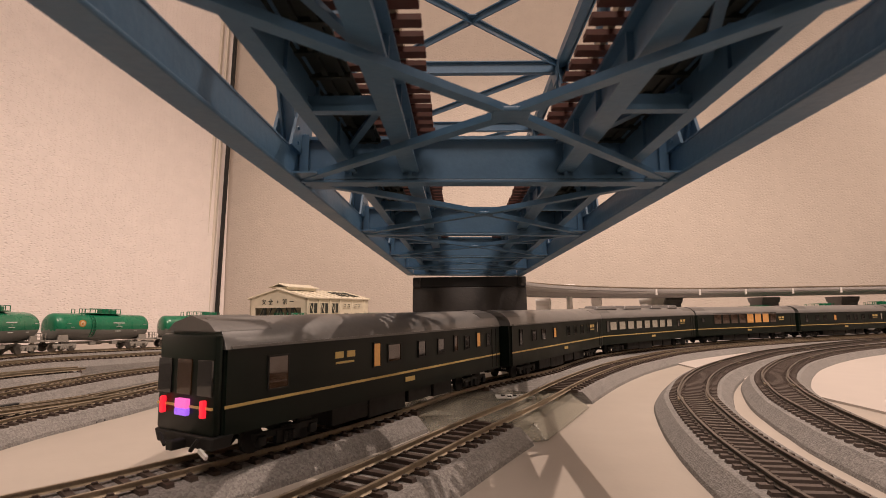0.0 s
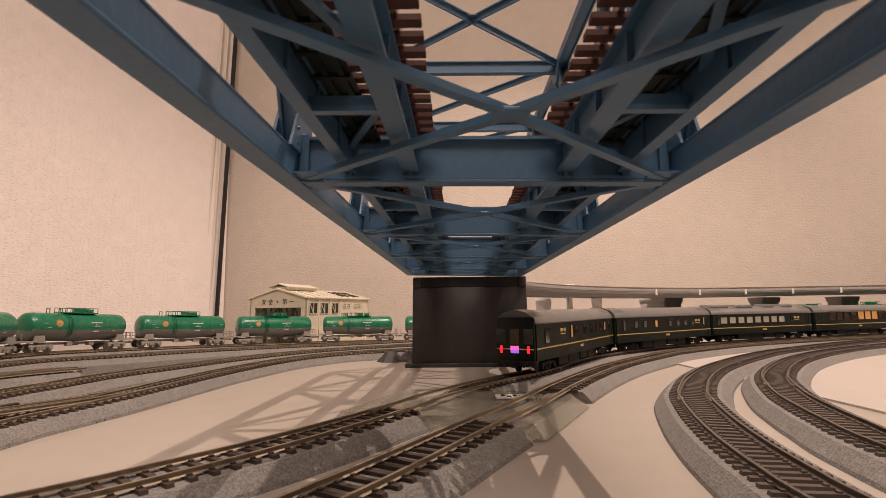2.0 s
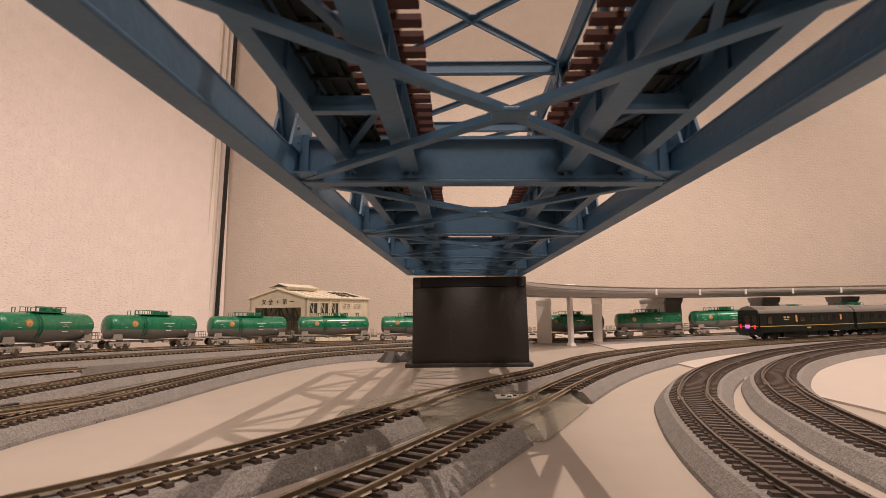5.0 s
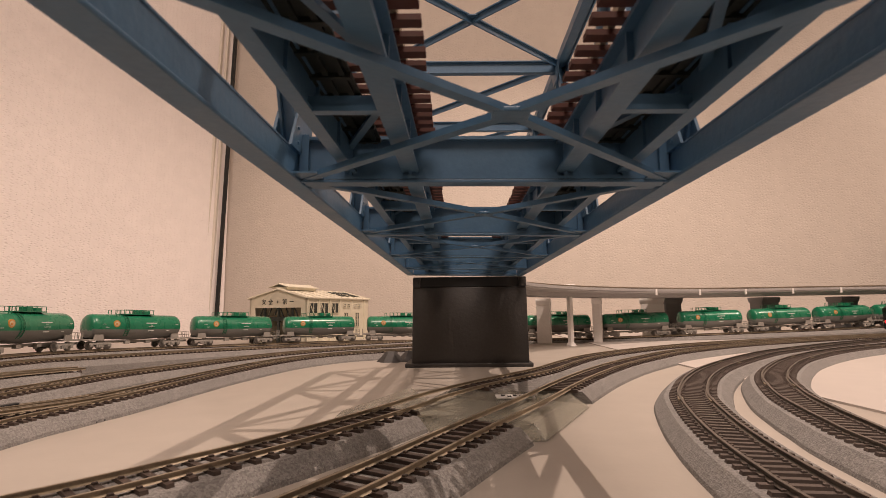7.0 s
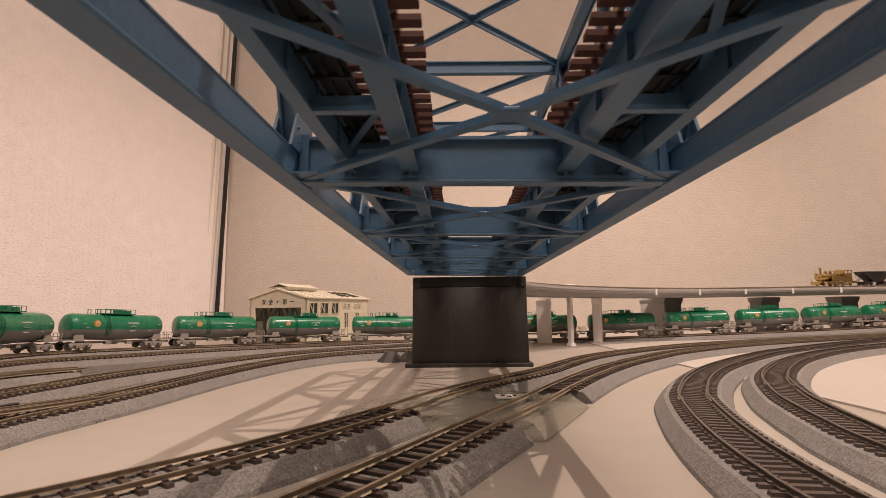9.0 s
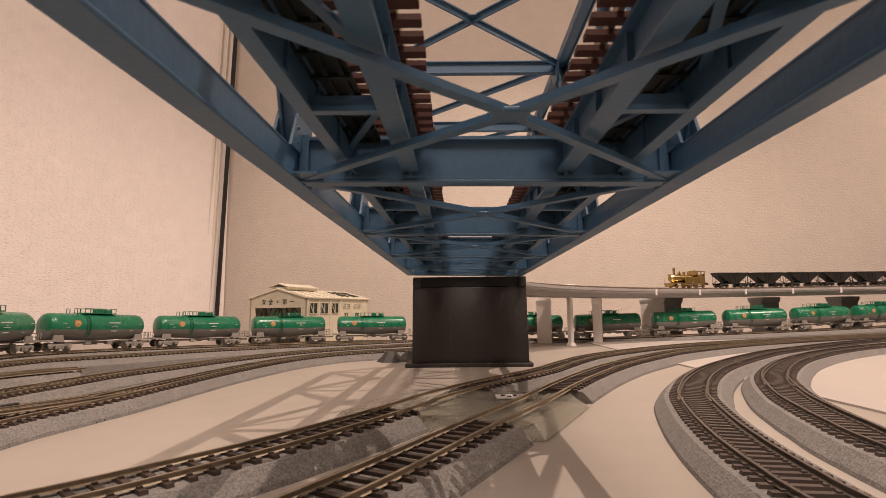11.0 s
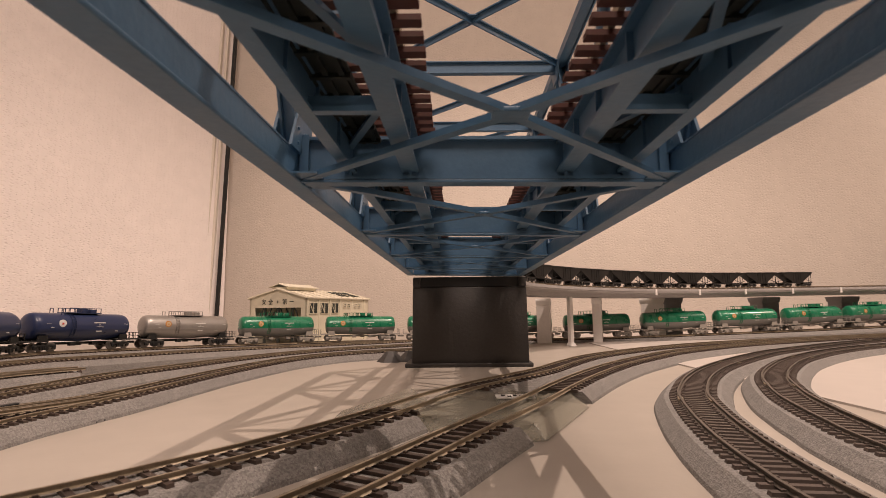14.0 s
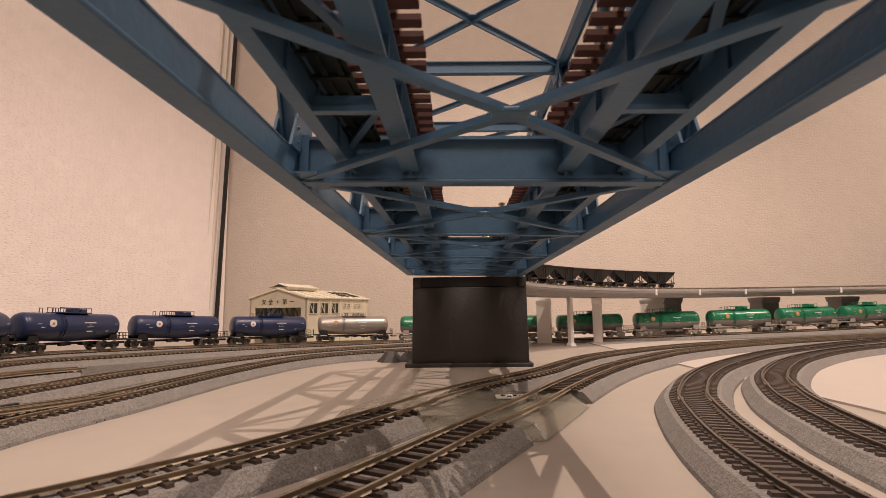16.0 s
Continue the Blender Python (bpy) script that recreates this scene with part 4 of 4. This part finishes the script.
        part("coupler", bm, M_UNDER, thing)
    if kind == "diner":
        for x, w in ((.030, .046), (.090, .042), (.150, .028), (.197, .028)):
            bm = bmesh.new()
            box(bm, (x, 0, .0555), (w, .020, .0045), taper=.85, bevel=.001)
            part("roof_cooler", bm, M_COACHROOF, thing, "roof air conditioner")
    if kind == "tail":
        bm = bmesh.new()
        box(bm, (.0016, 0, .030), (.0035, .0355, .0365), bevel=.0014)
        face = part("end_panel", bm, M_COACH, thing, smooth=True)
        for y, w, h, z, m in ((-.0125, .0085, .013, .0325, M_GLASS), (0, .0085, .013, .0325, M_WARMGLINT), (.0125, .0085, .013, .0325, M_GLASS)):
            bm = bmesh.new()
            box(bm, (-.0003, y, z), (.0010, w, h), bevel=.0002)
            part("end_window", bm, m, face)
        for y in (-.0125, .0125):
            bm = bmesh.new()
            box(bm, (-.0008, y, .0215), (.002, .0020, .0062), bevel=.0004)
            part("tail_lamp", bm, M_TAIL, thing, "glowing red tail lamp")
        bm = bmesh.new()
        box(bm, (-.0008, 0, .0228), (.002, .0072, .0034), bevel=.0003)
        part("head_sign", bm, M_SIGN, thing, "glowing pink train sign")
        bm = bmesh.new()
        box(bm, (-.0008, 0, .0198), (.002, .0072, .0026), bevel=.0003)
        part("head_sign_band", bm, M_SIGNB, thing, "glowing violet band of the sign")
        bm = bmesh.new()
        box(bm, (-.0001, 0, .0218), (.0008, .034, .0009))
        part("gold_stripe", bm, M_GOLD, thing)
        bm = bmesh.new()
        box(bm, (.004, 0, .0095), (.008, .034, .005), taper=1.1, bevel=.0008)
        rod(bm, (-.002, -.008, .007), (-.002, -.012, .011), .0008, 6)
        rod(bm, (-.002, .008, .007), (-.002, .012, .011), .0008, 6)
        part("end_skirt", bm, M_UNDER, thing)
        bm = bmesh.new()
        box(bm, (-.002, -.011, .0125), (.001, .005, .0014), pose(0, 0, 0, 25))
        part("hose_cock", bm, M_MARK, thing, "white hose cock")
    return thing


def hopper_car():
    thing = tagged(empty("hopper_wagon"), "small black ore hopper wagon with sloping ends", "hopper wagon", "train of hopper wagons")
    z0, z1, L = .0085, .0295, .0760
    bm = bmesh.new()
    top = [(-.037, z1), (.037, z1), (.037, z1 - .0030), (.0115, z0), (-.0115, z0), (-.037, z1 - .0030)]
    lo = [bm.verts.new((x, -.0105, z)) for x, z in top]
    hi = [bm.verts.new((x, .0105, z)) for x, z in top]
    n = len(top)
    for i in range(1, n):
        j = (i + 1) % n
        bm.faces.new((lo[i], lo[j], hi[j], hi[i]))
    bm.faces.new(lo)
    bm.faces.new(hi[::-1])
    part("body", bm, M_HOPPER, thing)
    bm = bmesh.new()
    for k in (-1, 1):
        box(bm, (0, k * .0108, z1), (.075, .0016, .0016))
        for x in (-.009, -.003, .003, .009):
            box(bm, (x, k * .0108, (z0 + z1) / 2 + .001), (.0012, .001, z1 - z0 - .002))
        box(bm, (k * .037, 0, z1), (.0016, .022, .0016))
    part("rim", bm, M_HOPPER, thing)
    bm = bmesh.new()
    box(bm, (0, 0, .0078), (.074, .020, .0016))
    for k in (-1, 1):
        for y in (-.0095, .0095):
            for x in (.0285, .0345):
                beam(bm, (k * x, y, .008), (k * x, y, z1 - .004), .0006, .0006, (1, 0, 0))
        box(bm, (k * .040, 0, .0065), (.008, .002, .002))
        for q in (-1, 1):
            beam(bm, (k * .037, q * .0100, .0085), (k * .022, q * .0100, .0140), .0009, .0009)
    part("frame", bm, M_HOPPER, thing)
    for k in (-1, 1):
        bogie(thing, k * .024, .0115, .0038, M_HOPPER, .0105, "")
    return thing


def locomotive():
    """A brass saddle-tank engine; x along the way that it runs."""
    thing = tagged(empty("steam_locomotive"), "polished brass model tank locomotive with tall chimney", "locomotive")
    bm = bmesh.new()
    rod(bm, (.040, 0, .0185), (-.008, 0, .0185), .0082, 22)
    for x in (.036, .022, .008):
        rod(bm, (x, 0, .0185), (x - .0012, 0, .0185), .0086, 22)
    rod(bm, (.0435, 0, .0185), (.040, 0, .0185), .0060, 22, .0082)
    part("boiler", bm, M_BRASS, thing, smooth=True)
    bm = bmesh.new()
    rod(bm, (.033, 0, .0255), (.033, 0, .0375), .0021, 14, .0024)
    rod(bm, (.033, 0, .0375), (.033, 0, .0390), .0031, 14, .0030)
    part("chimney", bm, M_BRASS, thing, smooth=True)
    for x, r, h in ((.020, .0030, .0085), (.008, .0030, .0085), (-.002, .0012, .006)):
        bm = bmesh.new()
        rod(bm, (x, 0, .025), (x, 0, .025 + h * .7), r, 14)
        rod(bm, (x, 0, .025 + h * .7), (x, 0, .025 + h), r, 14, r * .35)
        part("dome", bm, M_BRASS, thing, smooth=True)
    for k in (-1, 1):
        bm = bmesh.new()
        box(bm, (.000, k * .0105, .0150), (.034, .0050, .0125), bevel=.0008)
        part("side_tank", bm, M_BRASS, thing)
        bm = bmesh.new()
        box(bm, (.021, k * .0120, .0068), (.012, .0044, .0048), bevel=.0008)
        part("cylinder", bm, M_BRASS, thing)
        bm = bmesh.new()
        beam(bm, (.018, k * .0128, .006), (-.018, k * .0128, .005), .001, .0014)
        part("side_rod", bm, M_WHEEL, thing)
    bm = bmesh.new()
    for k in (-1, 1):
        box(bm, (-.024, k * .0125, .0165), (.018, .0010, .0155))
        for x in (-.0325, -.0240, -.0155):
            box(bm, (x, k * .0125, .0280), (.0016, .0010, .0090))
    box(bm, (-.0155, 0, .0240), (.0010, .0250, .0160))
    box(bm, (-.0328, 0, .0180), (.0010, .0250, .0180))
    part("cab", bm, M_BRASS, thing)
    bm = bmesh.new()
    prism(bm, [(-.0138, .0318), (-.0138, .0328), (-.007, .0344), (0, .0348), (.007, .0344), (.0138, .0328), (.0138, .0318)], -.035, -.013)
    part("cab_roof", bm, M_BRASS, thing, smooth=True)
    bm = bmesh.new()
    box(bm, (.002, 0, .0092), (.088, .024, .0016), bevel=.0003)
    box(bm, (.046, 0, .0075), (.0016, .026, .0045))
    box(bm, (-.040, 0, .0075), (.0016, .026, .0045))
    prism(bm, [(-.011, .0070), (.011, .0070), (.009, .0025), (-.009, .0025)], .0465, .0485)
    for y in (-.0115, .0115):
        rod(bm, (.046, y, .009), (.046, y, .0175), .0006, 6)
    rod(bm, (.0435, 0, .0262), (.0475, 0, .0262), .0019, 10)
    part("frame", bm, M_BRASS, thing)
    for x, r in ((-.012, .0058), (.002, .0058), (.036, .0032), (-.032, .0032)):
        bm = bmesh.new()
        wheel_set(bm, x, r)
        part("wheelset", bm, M_BRASS, thing, smooth=True)
    return thing


TRAIN = {"tank": [], "coach": [], "hopper": []}


def trains():
    far = pose(0, 0, 0)
    green = tank_car("tank_wagon", M_GREEN, M_TANKGREY, M_BOGIE, "green and grey model tank wagon with round orange emblem", M_ORANGE, M_YELLOW)
    silver = tank_car("tank_wagon", M_SILVER, M_SILVER, M_UNDER, "silver-grey model tank wagon with black bogies", M_ORANGE, M_YELLOW)
    navy = tank_car("tank_wagon", M_NAVY, M_NAVY, M_UNDER, "navy blue model tank wagon with round white emblem", M_MARK, M_MARK)
    cars = [(0, silver), (1, green), (-1, navy)]
    cars += [(i, copy_thing(green, far)) for i in range(2, 23)]
    cars += [(-i, copy_thing(navy, far)) for i in range(2, 6)]
    TRAIN["tank"] = cars
    TRAIN["coach"] = [coach("tail", "dark green sleeping coach with glowing red tail lamps"), coach("sleeper", "dark green sleeping coach with thin gold stripe"),
                      coach("diner", "dark green dining coach with pale windows"), coach("lounge", "dark green lounge coach with tall dark and lit windows")]
    second = TRAIN["coach"][1]
    TRAIN["coach"] += [copy_thing(second, far), copy_thing(second, far), copy_thing(second, far)]
    h = hopper_car()
    TRAIN["hopper"] = [locomotive(), h] + [copy_thing(h, far) for _ in range(8)]


# ---- movement ----
# seconds, and how far the silver wagon has come along its track; the wagons follow at an even pitch
TANK_WAY = [(0, -0.103), (4.0, 0.45), (7.5, 0.9437), (11.5, 1.506), (13.5, 1.8037), (16, 2.1725)]
TANK_PITCH = .1545


def placed(a, b):
    """The pose of a thing whose origin is at a and whose front points to b."""
    d = Vector(b) - Vector(a)
    return Matrix.Translation(a) @ Matrix.Rotation(math.atan2(d.y, d.x), 4, "Z") @ Matrix.Rotation(-math.atan2(d.z, math.hypot(d.x, d.y)), 4, "Y")


def motions():
    times = [i * 0.5 for i in range(33)]
    way = np.array(TANK_WAY)
    yard, ys = spline(PATH_1, 0.006)

    def tank_at(d):
        end, first = max(d - ys[-1], 0), min(d, 0)
        slope, slope0 = (yard[-1] - yard[-5]) / (ys[-1] - ys[-5]), (yard[4] - yard[0]) / ys[4]
        return Vector([float(np.interp(d, ys, yard[:, k]) + slope[k] * end + slope0[k] * first) for k in range(3)])
    for i, ob in TRAIN["tank"]:
        rows = []
        for t in times:
            d = float(np.interp(t, way[:, 0], way[:, 1])) + TANK_PITCH * i
            rows.append((t, placed(tank_at(d - .017), tank_at(d + .084)) @ Matrix.Translation((.017, 0, 0))))
        walk(ob, rows)
    path, s = spline(PATH_A, 0.006)

    def main_at(d):
        return [float(np.interp(d, s, path[:, k])) if d <= s[-1] else float(path[-1][k] + (path[-1][k] - path[-5][k]) / (s[-1] - s[-5]) * (d - s[-1])) for k in range(3)]
    tail = [(0, .233), (.5, .312), (1, .396), (1.5, .466), (2, .521), (2.5, .625), (3, .729), (3.5, .834), (4, .934), (6.5, 1.43), (7.0, 1.52), (16, 2.7)]
    for i, ob in enumerate(TRAIN["coach"]):
        rows = []
        for t in times:
            d = float(np.interp(t, *zip(*tail))) + i * .2495
            a, b = Vector(main_at(d + .0375)), Vector(main_at(d + COACH - .0375))
            m = placed(a, b)
            rows.append((t, m @ Matrix.Translation((-.0375, 0, 0))))
        walk(ob, rows)
    # viaduct line: from the far end back towards the bridge, on the nearer track
    deck, ds = spline(DECK, 0.006)
    side = frames_of(deck)[1]
    line = deck.copy()
    line[:, :2] += side * .031
    reach = [(-14, 3.45), (0, 1.1033), (.5, 1.0209), (1, .9348), (1.5, .8461), (2, .7552), (2.5, .6664), (3, .5727), (3.53, .4782), (4.03, .3947), (4.53, .3148), (5.1, .235), (6.4, .0)]

    def high_at(u):
        if u <= 6.4:
            d = float(np.interp(u, *zip(*reach)))
            return [float(np.interp(d, ds, line[:, k])) for k in range(3)]
        p = BRIDGE_AT @ Vector((TRACK_X[1], .640 - (u - 6.4) * .102, .0191))
        return list(p)
    lead = [(0, -8.1), (8, -.13), (8.5, .36), (9.2, 1.05), (11.3, 3.28), (12, 4.04), (13, 5.10), (16, 8.05)]
    for i, ob in enumerate(TRAIN["hopper"]):
        rows = []
        for t in times:
            u = float(np.interp(t, *zip(*lead))) - .20 - (0 if i == 0 else .62 + .502 * (i - 1))
            a, b = Vector(high_at(u - .15)), Vector(high_at(u + .15))
            rows.append((t, placed((a + b) / 2, b)))
        walk(ob, rows)


trains()
tracks()
motions()
